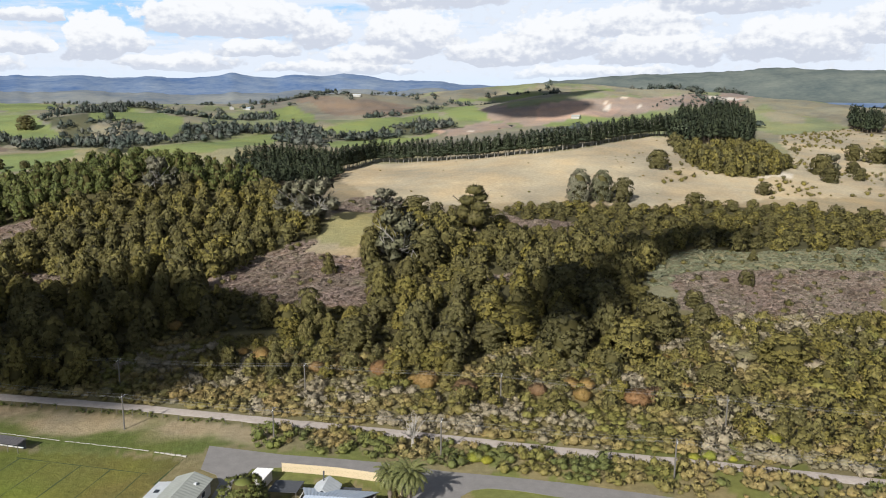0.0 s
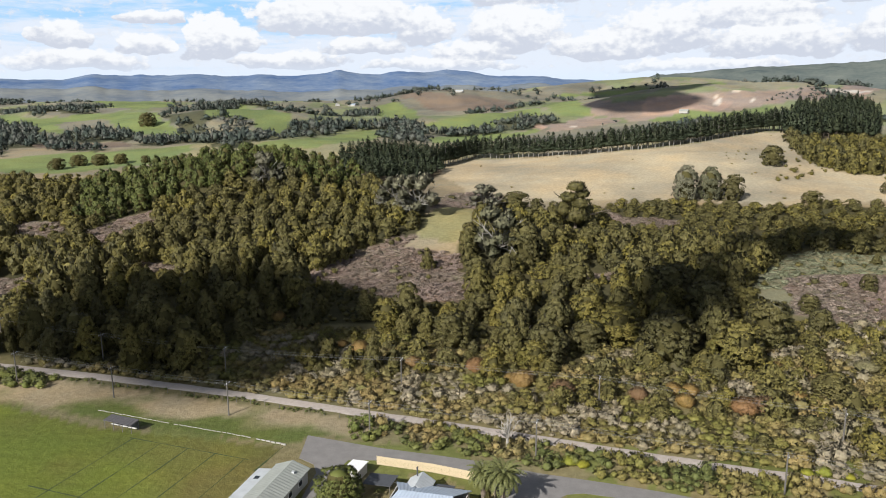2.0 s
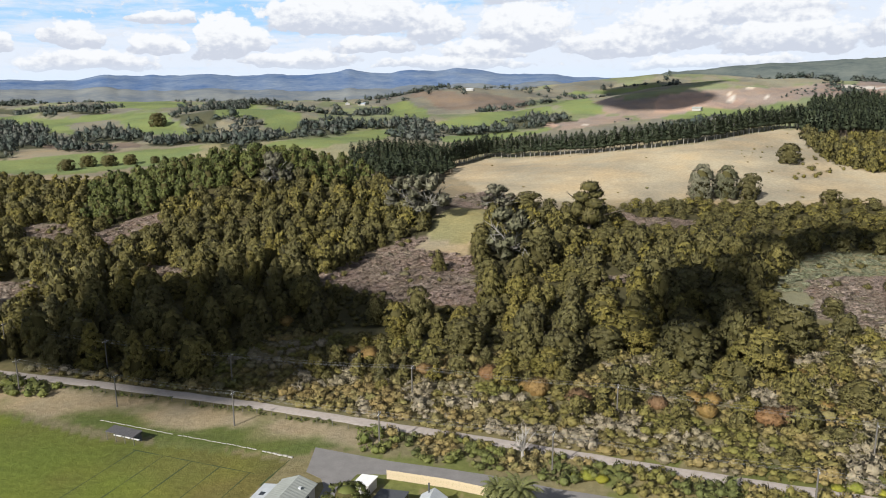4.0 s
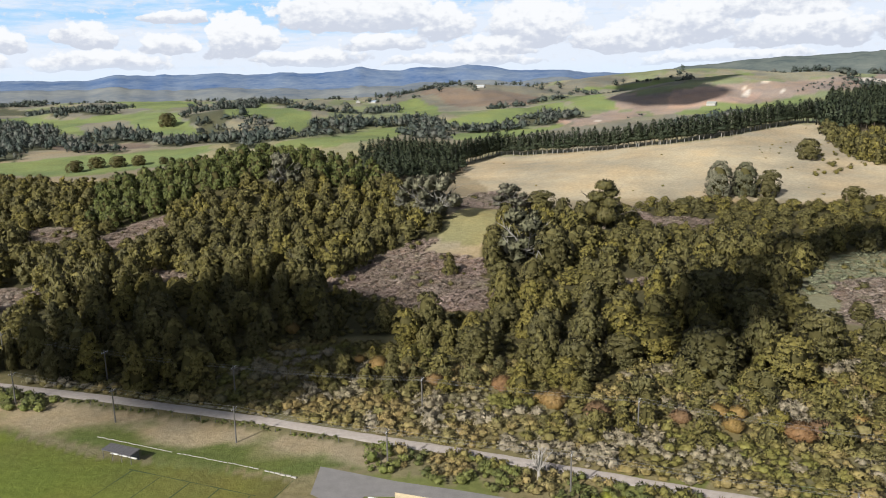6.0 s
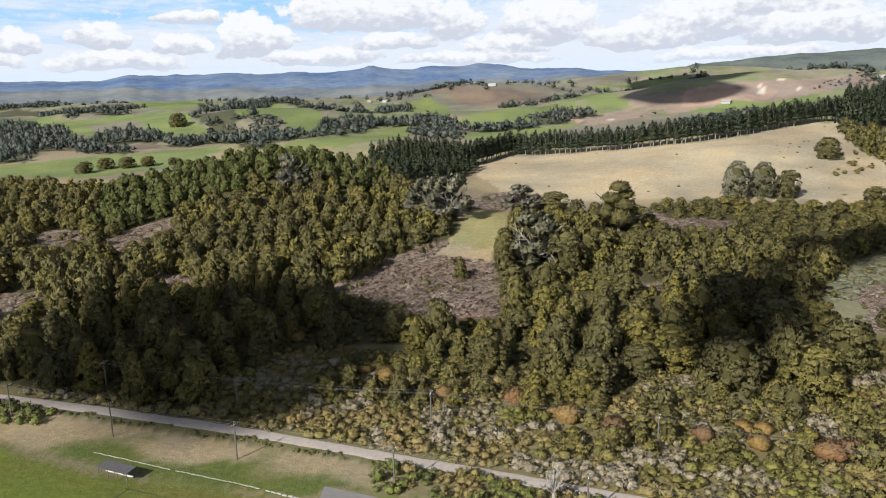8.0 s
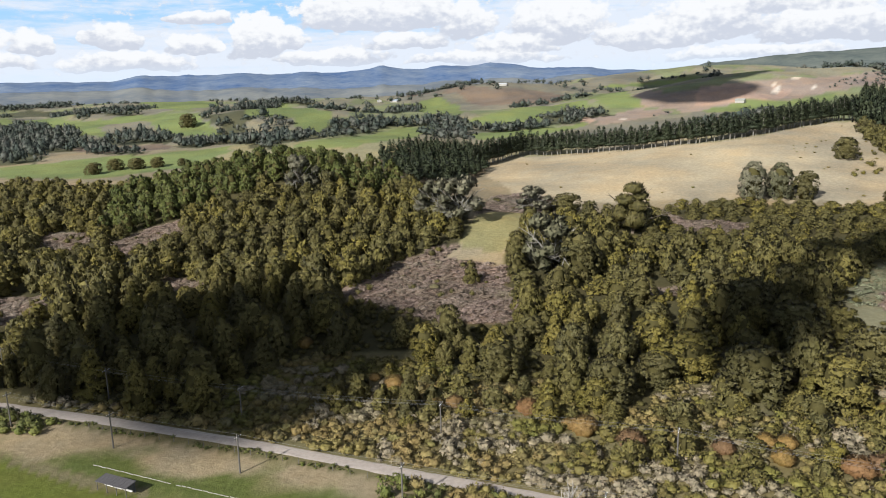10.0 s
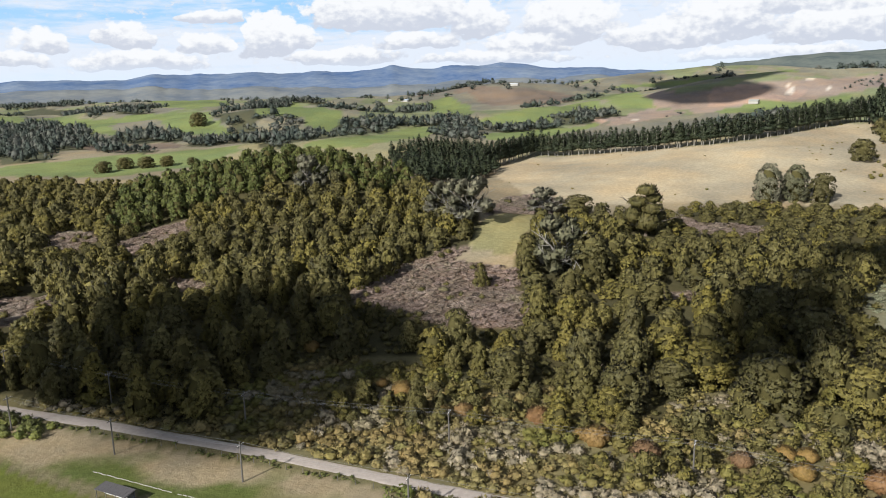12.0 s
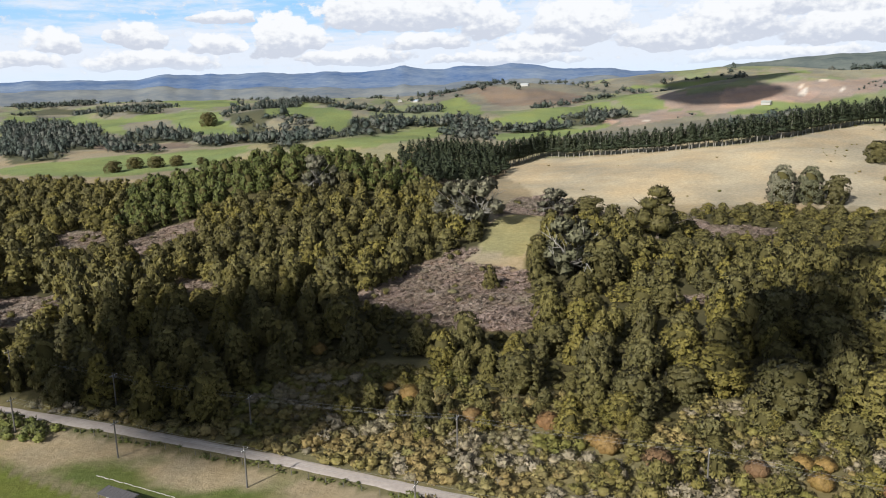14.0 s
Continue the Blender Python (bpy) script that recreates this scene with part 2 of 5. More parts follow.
STONE = plain("pale_stone", (0.34, 0.32, 0.28), 0.9, vary=0.35, grain=0.7)
CLOUD = plain("cloud_white", (0.85, 0.86, 0.88), 1.0, vary=0.03, grain=0.01)
# ---- the lie of the land ----
def fade(a):
    return a * a * (3 - 2 * a)


def lattice(ix, iy, seed):
    v = np.sin(ix * 127.1 + iy * 311.7 + seed * 74.7) * 43758.5453
    return v - np.floor(v)


def value_noise(x, y, size, seed=0):
    """Smooth random numbers from 0 to 1 over the plan, with grains of that size in metres."""
    x, y = np.asarray(x, float) / size, np.asarray(y, float) / size
    ix, iy = np.floor(x), np.floor(y)
    fx, fy = fade(x - ix), fade(y - iy)
    a, b = lattice(ix, iy, seed), lattice(ix + 1, iy, seed)
    c, d = lattice(ix, iy + 1, seed), lattice(ix + 1, iy + 1, seed)
    return (a + (b - a) * fx) * (1 - fy) + (c + (d - c) * fx) * fy


def rough(x, y, size, seed=0):
    return 0.55 * value_noise(x, y, size, seed) + 0.3 * value_noise(x, y, size * 0.43, seed + 1) + 0.15 * value_noise(x, y, size * 0.19, seed + 2)


# hills: centre x, y, half width across, half width along, height
HILLS = [
    (-168, 405, 62, 46, 23), (-62, 332, 40, 30, 9), (-85, 250, 26, 20, 3),
    (135, 640, 90, 90, 24), (40, 505, 60, 50, 8), (-215, 640, 110, 50, 10),
    (-395, 930, 95, 75, 22), (-560, 860, 110, 60, 10), (-180, 1000, 90, 90, 12), (-640, 1060, 120, 70, 14),
    (-225, 1480, 140, 110, 40), (60, 1150, 130, 110, 22), (300, 1250, 160, 150, 40), (520, 1000, 180, 160, 22),
    (-500, 1300, 120, 80, 10), (-900, 1600, 240, 140, 12), (150, 1800, 280, 130, 46),
    (520, 1900, 300, 200, 30), (430, 1400, 150, 120, 16),
]


def ground_height(x, y):
    x, y = np.asarray(x, float), np.asarray(y, float)
    far = y + 0.12 * np.abs(x)
    z = np.interp(far, [-6000, 185, 260, 420, 600, 900, 1300, 2000, 3000, 4500], [0, 0, 0.8, 6, 11, 20, 27, 28, 22, 14])
    for cx, cy, wx, wy, top in HILLS:
        z = z + top * np.exp(-0.5 * ((x - cx) / wx) ** 2 - 0.5 * ((y - cy) / wy) ** 2)
    lump = np.clip((far - 175) / 120, 0, 1)
    z = z + lump * (3.0 * (rough(x, y, 75, 3) - 0.5) + 0.8 * (rough(x, y, 14, 5) - 0.5))
    z = z + np.clip((far - 650) / 500, 0, 1) * np.clip((3600 - far) / 1200, 0.3, 1) * 26 * (rough(x, y, 290, 9) - 0.5)
    z = z + np.clip((far - 800) / 300, 0, 1) * 10 * (rough(x, y, 95, 13) - 0.5)
    return z
# land cover: outlines on the plan, in metres
ZONES = {
    "bush": [
        [(-156, 157), (-306, 309), (-402, 445), (-336, 443), (-253, 400), (-212, 412), (-172, 420), (-123, 410), (-101, 398), (-61, 343), (-53, 311), (-76, 287), (-87, 246), (-72, 238), (-60, 234), (-45, 211), (-65, 203), (-74, 200), (-83, 193), (-89, 177), (-86, 158), (-125, 164), (-144, 168)],
        [(-72, 238), (-60, 234), (-48, 227), (-32, 231), (-26, 242), (-32, 268), (-37, 299), (-36, 333), (-14, 365), (11, 395), (20, 386), (32, 354), (54, 352), (57, 372), (32, 379), (24, 400), (52, 412), (89, 410), (108, 405), (140, 420), (173, 409), (223, 396), (179, 313), (135, 301), (106, 318), (90, 310), (70, 277), (64, 253), (69, 223), (52, 185), (36, 189), (26, 197), (13, 194), (6, 178), (-7, 178), (-13, 191), (-35, 189), (-48, 209), (-66, 205)],
    ],
    "golden": [
        [(161, 583), (186, 568), (237, 617), (236, 548), (209, 509), (179, 499), (160, 521)],
    ],
    "pines": [
        [(164, 613), (277, 997), (356, 1021), (349, 924), (264, 703), (161, 569)],
        [(-174, 581), (-146, 625), (-101, 605), (-81, 529), (-86, 423), (-99, 391)],
        [(436, 880), (470, 944), (521, 966), (446, 821), (425, 823)],
    ],
    "pink": [
        [(-87, 246), (-82, 270), (-77, 288), (-65, 302), (-57, 304), (-61, 291), (-38, 287), (-33, 268), (-26, 245), (-32, 231), (-48, 227), (-60, 234), (-72, 238)],
        [(81, 275), (107, 284), (165, 286), (125, 210), (114, 220), (87, 225), (74, 234)],
        [(-258, 323), (-237, 324), (-223, 312), (-225, 295), (-239, 297)],
        [(-213, 309), (-205, 328), (-193, 338), (-186, 326), (-195, 305), (-195, 293)],
        [(-169, 271), (-154, 264), (-142, 263), (-140, 257), (-150, 256)],
        [(-212, 231), (-206, 240), (-193, 244), (-181, 227), (-182, 212), (-191, 208)],
        [(-62, 404), (-46, 436), (-15, 396), (-30, 366), (-45, 365), (-58, 342)],
        [(21, 403), (32, 380), (57, 373), (54, 355), (32, 355), (22, 377)],
        [(4, 263), (24, 272), (26, 280), (8, 273)],
    ],
    "pale": [
        [(90, 303), (117, 313), (186, 324), (166, 286), (107, 285), (81, 276)],
        [(64, 253), (70, 277), (90, 310), (106, 318), (117, 313), (90, 303), (81, 276), (74, 236), (70, 228)],
    ],
    "clearing": [
        [(-57, 304), (-57, 341), (-39, 369), (-37, 333), (-38, 307), (-38, 287), (-61, 291)],
    ],
    "dry": [
        [(-90, 538), (-65, 588), (-10, 579), (55, 558), (98, 573), (148, 613), (167, 619), (113, 420), (72, 424), (20, 420), (-18, 409), (-47, 418)],
        [(-86, 542), (-23, 570), (77, 558), (150, 608), (161, 585), (169, 525), (226, 522), (223, 451), (175, 436), (121, 414), (59, 419), (22, 429), (-58, 447)],
        [(342, 834), (478, 880), (255, 454), (223, 451), (226, 522), (257, 597)],
    ],
    "pasture": [
        [(-489, 537), (-479, 562), (-460, 578), (-431, 605), (-388, 622), (-332, 647), (-311, 611), (-313, 571), (-324, 548), (-357, 500), (-454, 499)],
        [(-1119, 1232), (-800, 1008), (-699, 957), (-657, 998), (-560, 1010), (-460, 843), (-427, 806), (-390, 767), (-452, 777), (-485, 793), (-627, 958), (-606, 862), (-536, 767), (-613, 809), (-756, 952), (-875, 964)],
        [(-537, 1140), (-542, 1272), (-348, 912), (-325, 907), (-315, 861), (-304, 804), (-342, 826), (-355, 857), (-399, 863), (-421, 864)],
        [(-254, 614), (-270, 736), (-242, 796), (-224, 870), (-196, 859), (-191, 786), (-187, 633), (-203, 607)],
        [(-345, 1300), (-296, 1347), (-241, 1266), (-174, 950), (-222, 974), (-314, 1219)],
        [(-167, 911), (-139, 952), (-96, 1084), (-37, 1136), (-27, 1058), (-79, 969), (-80, 903), (-126, 907), (-155, 882)],
        [(-38, 1193), (-11, 1387), (26, 1145), (39, 1062), (30, 1026), (2, 1019), (-12, 1053)],
        [(-145, 795), (-94, 857), (-41, 885), (-29, 910), (-22, 890), (-70, 792), (-116, 722)],
        [(102, 990), (144, 1009), (198, 1025), (264, 1034), (249, 998), (182, 969), (106, 963)],
        [(-40, 1596), (48, 1643), (138, 1676), (257, 1664), (230, 1200), (190, 1188), (210, 1634), (136, 1639), (58, 1610), (-7, 1575)],
        [(-2498, 3629), (-1811, 3250), (-569, 1111), (-613, 1028)],
    ],
    "rose": [
        [(25, 1109), (58, 1164), (77, 1103), (120, 1106), (180, 1122), (254, 1135), (326, 1145), (380, 1168), (633, 1711), (391, 1061), (290, 1060), (254, 1045), (164, 1018), (96, 992), (38, 1039)],
        [(-37, 938), (30, 1026), (83, 991), (28, 933), (-22, 890)],
    ],
    "heath": [
        [(-660, 2225), (-374, 1454), (-257, 1407), (-184, 1402), (-104, 1405), (-54, 1367), (-84, 1252), (-132, 1204), (-198, 1232), (-258, 1308)],
        [(-540, 687), (-430, 718), (-394, 658), (-464, 650)],
    ],
    "far_bush": [
        [(-1142, 1258), (-1197, 1455), (-998, 1365), (-701, 967), (-958, 1204)],
        [(-1089, 1445), (-895, 1367), (-648, 1004), (-702, 999)],
        [(-834, 919), (-764, 940), (-635, 799), (-626, 827), (-542, 751), (-490, 714), (-480, 690), (-513, 645), (-463, 575), (-503, 553)],
        [(-510, 715), (-547, 783), (-538, 817), (-467, 770), (-438, 754), (-436, 717)],
        [(-460, 632), (-488, 676), (-416, 643), (-396, 612)],
        [(-419, 700), (-408, 734), (-376, 732), (-360, 648)],
        [(-482, 876), (-442, 893), (-403, 889), (-399, 863), (-413, 834), (-361, 779), (-312, 798), (-288, 753), (-263, 612), (-292, 619), (-383, 745), (-430, 813)],
        [(-546, 1085), (-645, 1469), (-500, 1281), (-475, 1230), (-539, 1264), (-442, 893)],
        [(-313, 856), (-273, 901), (-266, 899), (-244, 896), (-202, 917), (-159, 872), (-152, 831), (-197, 867), (-233, 877), (-265, 792), (-295, 778)],
        [(-356, 1232), (-312, 1287), (-296, 1239), (-270, 963)],
        [(-74, 958), (-67, 1001), (-11, 1005), (2, 986), (-35, 900), (-72, 883)],
        [(-155, 847), (-114, 864), (-72, 892), (-70, 865), (-120, 821)],
        [(97, 1005), (117, 1010), (156, 1009), (127, 983)],
    ],
}


# ---- the ground ----
def inside(x, y, outline):
    """Which of the points lie inside the outline."""
    hit = np.zeros(np.shape(x), bool)
    for (ax, ay), (bx, by) in zip(outline, outline[1:] + outline[:1]):
        if ay != by:
            hit ^= ((ay > y) != (by > y)) & (x < (bx - ax) * (y - ay) / (by - ay) + ax)
    return hit


def in_zone(x, y, name, ragged=0.0):
    x, y = np.asarray(x, float), np.asarray(y, float)
    if ragged:
        x = x + ragged * (rough(x, y, 3 * ragged, 21) - 0.5) * 2
        y = y + ragged * (rough(x, y, 3 * ragged, 31) - 0.5) * 2
    hit = np.zeros(np.shape(x), bool)
    for outline in ZONES[name]:
        hit |= inside(x, y, outline)
    return hit


LAWN = [(-119, 137), (-101, 132), (-90, 129.5), (-50.5, 126.8), (-52, 119), (-58, 60), (-190, 60), (-190, 140)]
VERGE = [(-140, 160), (-112, 152), (-49, 143), (-36, 140), (-33, 134), (-47, 132), (-50, 128), (-90, 133), (-125, 140), (-190, 150), (-190, 165)]
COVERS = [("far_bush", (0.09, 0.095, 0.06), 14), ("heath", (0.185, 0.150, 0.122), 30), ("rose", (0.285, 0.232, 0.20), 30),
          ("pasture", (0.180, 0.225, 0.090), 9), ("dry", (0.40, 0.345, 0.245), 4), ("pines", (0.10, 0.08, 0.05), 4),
          # bush floor darkened, giving the gaps between crowns their shade by colour
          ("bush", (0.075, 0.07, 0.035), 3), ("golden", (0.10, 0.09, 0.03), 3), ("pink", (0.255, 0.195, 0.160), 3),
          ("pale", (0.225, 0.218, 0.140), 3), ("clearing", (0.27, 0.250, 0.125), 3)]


def ground_cover(x, y):
    """The colour of what grows there; far tones are lifted and bluer for haze."""
    col = np.empty((len(x), 3))
    far = np.clip((y - 420) / 400, 0, 1)[:, None]
    patch = rough(x, y * 0.6, 160, 41)[:, None]
    wild = np.where((y > 330)[:, None], (0.30, 0.25, 0.165), np.where((y > 138)[:, None], (0.185, 0.165, 0.085), np.where((rough(x, y, 9, 171) > 0.5)[:, None], (0.15, 0.165, 0.055), (0.21, 0.185, 0.10))))
    patch = patch + 0.5 * (rough(x, y * 0.5, 55, 43)[:, None] - 0.5)
    # far ground, with the pale blue of haze mixed into its colour
    hazed = np.where(patch > 0.55, (0.20, 0.225, 0.125), np.where(patch > 0.42, (0.235, 0.225, 0.165), (0.19, 0.185, 0.15)))
    col[:] = wild * (1 - far) + hazed * far
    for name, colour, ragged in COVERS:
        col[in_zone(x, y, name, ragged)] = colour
    worn = in_zone(x, y, "clearing", 3) & (y < 301 + 10 * (rough(x, y, 9, 221) - 0.5))
    col[worn] = (0.35, 0.295, 0.195)
    on = in_zone(x, y, "dry", 4)
    col[on] *= (0.80 + 0.36 * rough(x, y * 1.8, 34, 231))[on][:, None]
    bare = in_zone(x, y, "rose", 20) & (rough(x, y * 0.6, 70, 193) > 0.60)
    col[bare] = (0.40, 0.29, 0.235)
    bare = in_zone(x, y, "rose", 20) & (rough(x, y * 0.6, 34, 191) + 0.10 * np.exp(-((x - 330) / 60) ** 2) > 0.70)
    col[bare] = (0.56, 0.52, 0.47)
    col[np.hypot((x - 211) / 1.8, y - 513) < 6 + 5 * value_noise(x, y, 7, 3)] = (0.56, 0.52, 0.45)
    on = inside(x, y, VERGE)
    dry = rough(x, y * 1.6, 16, 51) + 0.3 * np.clip((y - 138 + 0.18 * (x + 60)) / 9, -1, 1) + 0.10 * np.clip((-75 - x) / 20, -1, 1)
    f = np.clip((dry - 0.36) / 0.22, 0, 1)[:, None]
    col[on] = ((1 - f) * np.array((0.115, 0.14, 0.04)) + f * np.array((0.335, 0.275, 0.175)))[on]
    on = inside(x, y, LAWN)
    f = np.clip((rough(x, y, 26, 61) - 0.5) * 2.0 + (x + 96) / 46, 0, 1)[:, None]
    col[on] = ((1 - f) * np.array((0.150, 0.180, 0.034)) + f * np.array((0.135, 0.124, 0.042)))[on]
    return col


def sheet(name, xs, ys, zs, rows, columns, mat, close=False):
    """A grid of points as one mesh."""
    i = np.arange((rows - 1) * (columns - 1))
    a = (i // (columns - 1)) * columns + i % (columns - 1)
    faces = np.stack([a, a + 1, a + columns + 1, a + columns], 1)
    me = bpy.data.meshes.new(name)
    me.from_pydata(np.stack([xs, ys, zs], 1).tolist(), [], faces.tolist())
    me.materials.append(mat)
    me.polygons.foreach_set("use_smooth", np.ones(len(me.polygons), bool))
    return new(name, me)


def build_ground():
    fine = np.radians(np.arange(-44, 44.01, 0.24))
    turn = np.concatenate([np.radians(np.arange(-180, -44, 4.0)), fine, np.radians(np.arange(48, 180.1, 4.0))])
    dist = np.concatenate([[0.5], np.arange(3, 62, 3.2), np.geomspace(62, 4850, 330)])
    d, a = np.meshgrid(dist, turn, indexing="ij")
    x, y = (d * np.sin(a)).ravel(), (d * np.cos(a)).ravel()
    ob = sheet("ground", x, y, ground_height(x, y), len(dist), len(turn), GROUND)
    layer = ob.data.attributes.new("cover", "FLOAT_COLOR", "POINT")
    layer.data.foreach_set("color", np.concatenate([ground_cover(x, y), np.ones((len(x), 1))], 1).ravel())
    return tagged(ob, "rolling farmland with lawn, dry grass, scrub and pasture", "ground", kind="structure")


build_ground()


def ridge_material(name, lo, hi, size):
    m, n = material(name)
    at = n.add("ShaderNodeTexCoord").outputs["Object"]
    f = n.math("ADD", n.math("MULTIPLY", n.noise(at, 1 / size, 6.0, 0.6), 0.7), n.math("MULTIPLY", n.noise(at, 7 / size, 4.0, 0.6), 0.3))
    finish(n, n.ramp(f, (0.36, lo), (0.64, hi)), 1.0, n.noise(at, 3 / size, 5.0), 0.35, size * 0.05, spec=0.0)
    return m


def ridge(name, label, distance, depth, a0, a1, crest, mat, foot=0.0):
    """A far range of hills: a strip of ground that rises from its foot to a crest and falls behind it."""
    turn = np.radians(np.linspace(a0, a1, 260))
    rows = np.linspace(0, 1, 26)
    v, a = np.meshgrid(rows, turn, indexing="ij")
    d = distance + depth * v
    x, y = d * np.sin(a), d * np.cos(a)
    top = 69 + d * np.tan(np.radians(np.interp(np.degrees(a), crest[0], crest[1]))) + 0.006 * d * (rough(a * 900, a * 0, 26, 5) - 0.5)
    shape = np.sin(np.clip(v * 1.25, 0, 1) * math.pi / 2) ** 1.3 * np.where(v > 0.8, 1 - (v - 0.8) * 2.0, 1)
    spur = 0.72 + 0.56 * rough(x, y, depth * 0.5, 71)
    z = foot + (top - foot) * shape * np.where(v > 0.7, 1, spur)
    ob = sheet(name, x.ravel(), y.ravel(), z.ravel(), len(rows), len(turn), mat)
    return tagged(ob, label, "hills", kind="structure")


# ---- plants ----
def unit(v):
    return v / (np.linalg.norm(v, axis=1)[:, None] + 1e-9)


def tufts(rng, p, lie, size, tilt=0.4, droop=0.2, spiky=0.55):
    """A pointed leaf spray at each point: some lie on the surface of the clump, the spiky share stands out of it. Returns points, triangles and directions."""
    n = unit(lie + tilt * rng.normal(size=lie.shape))
    side = unit(np.cross(n, rng.normal(size=n.shape)))
    rise = unit(np.cross(n, side) + 0.22 * n + np.array((0, 0, 0.08)))
    out = unit(0.75 * lie + 0.45 * rng.normal(size=lie.shape) + np.array((0, 0, 0.45)))
    stands = rng.uniform(size=(len(p), 1)) < spiky
    rise = np.where(stands, out, rise)
    side = np.where(stands, unit(np.cross(out, rng.normal(size=n.shape))), side)
    s = size * rng.uniform(0.6, 1.45, (len(p), 1))
    wide = np.where(stands, 0.62, 1.0) * rng.uniform(0.45, 0.8, (len(p), 1))
    long = np.where(stands, 1.25, 1.0) * rng.uniform(0.8, 1.25, (len(p), 1))
    pts = np.stack([p - side * s * wide - rise * s * 0.55, p + side * s * wide - rise * s * rng.uniform(0.2, 0.7, (len(p), 1)), p + rise * s * long - n * s * droop], 1).reshape(-1, 3)
    return pts, np.arange(len(pts)).reshape(-1, 3), np.repeat(lie, 3, axis=0)


def grow(rng, lobes, count, size, droop=0.2, below=-0.35, ragged=0.07, shake=0.32, core=0.9, cored=1, spiky=0.55):
    """Leaf tufts on the outside of a set of lobes (x, y, z, across, up), and a core in each. Returns points, quads, triangles and directions."""
    lobes = np.asarray(lobes, float)
    share = lobes[:, 3] * (lobes[:, 3] + lobes[:, 4])
    tries = count * 3 + 30
    pick = rng.choice(len(lobes), tries, p=share / share.sum())
    n = unit(rng.normal(size=(tries, 3)))
    n[:, 2] = np.where(n[:, 2] < below, -n[:, 2], n[:, 2])
    rad = lobes[pick][:, [3, 3, 4]] * (1 + ragged * rng.normal(size=(tries, 1)))
    p = lobes[pick, :3] + n * rad
    free = np.ones(len(p), bool)
    for i, l in enumerate(lobes):
        q = (p - l[:3]) / (l[[3, 3, 4]] * 0.9)
        free &= (pick == i) | ((q * q).sum(1) > 1)
    p, n = p[free][:count], n[free][:count]
    pts, tris, lie = tufts(rng, p, unit(n + 0.12 * rng.normal(size=n.shape)), size, shake, droop, spiky)
    tris = np.concatenate([tris] + [CORE_FACES + len(pts) + 12 * i for i in range(min(cored, len(lobes)))])
    cores = [CORE_POINTS * l[[3, 3, 4]] * core + l[:3] for l in lobes[:cored]]
    return np.concatenate([pts] + cores), np.zeros((0, 4), int), tris, np.concatenate([lie] + [CORE_POINTS] * len(cores))


g = (1 + 5 ** 0.5) / 2
CORE_POINTS = np.array([(-1, g, 0), (1, g, 0), (-1, -g, 0), (1, -g, 0), (0, -1, g), (0, 1, g), (0, -1, -g), (0, 1, -g), (g, 0, -1), (g, 0, 1), (-g, 0, -1), (-g, 0, 1)]) / math.hypot(1, g)
CORE_FACES = np.array([(0, 11, 5), (0, 5, 1), (0, 1, 7), (0, 7, 10), (0, 10, 11), (1, 5, 9), (5, 11, 4), (11, 10, 2), (10, 7, 6), (7, 1, 8), (3, 9, 4), (3, 4, 2), (3, 2, 6), (3, 6, 8), (3, 8, 9), (4, 9, 5), (2, 4, 11), (6, 2, 10), (8, 6, 7), (9, 8, 1)])


# outlines of crowns one unit high: the radius at a height
def dome(z):
    return 0.47 * math.sqrt(max(1 - ((z - 0.38) / 0.62) ** 2, 0)) if z > 0.38 else 0.47 * (0.72 + 0.28 * z / 0.38)


def egg(z):
    return 0.42 * math.sin(math.pi * min(0.16 + 0.84 * z, 1.0)) ** 0.75


def cone(z):
    return 0.42 * max(1 - z, 0) ** 0.72 * min(0.75 + z, 1)


def spike(z):
    return 0.30 * max(1 - z, 0) ** 0.6 * min(0.8 + z, 1)


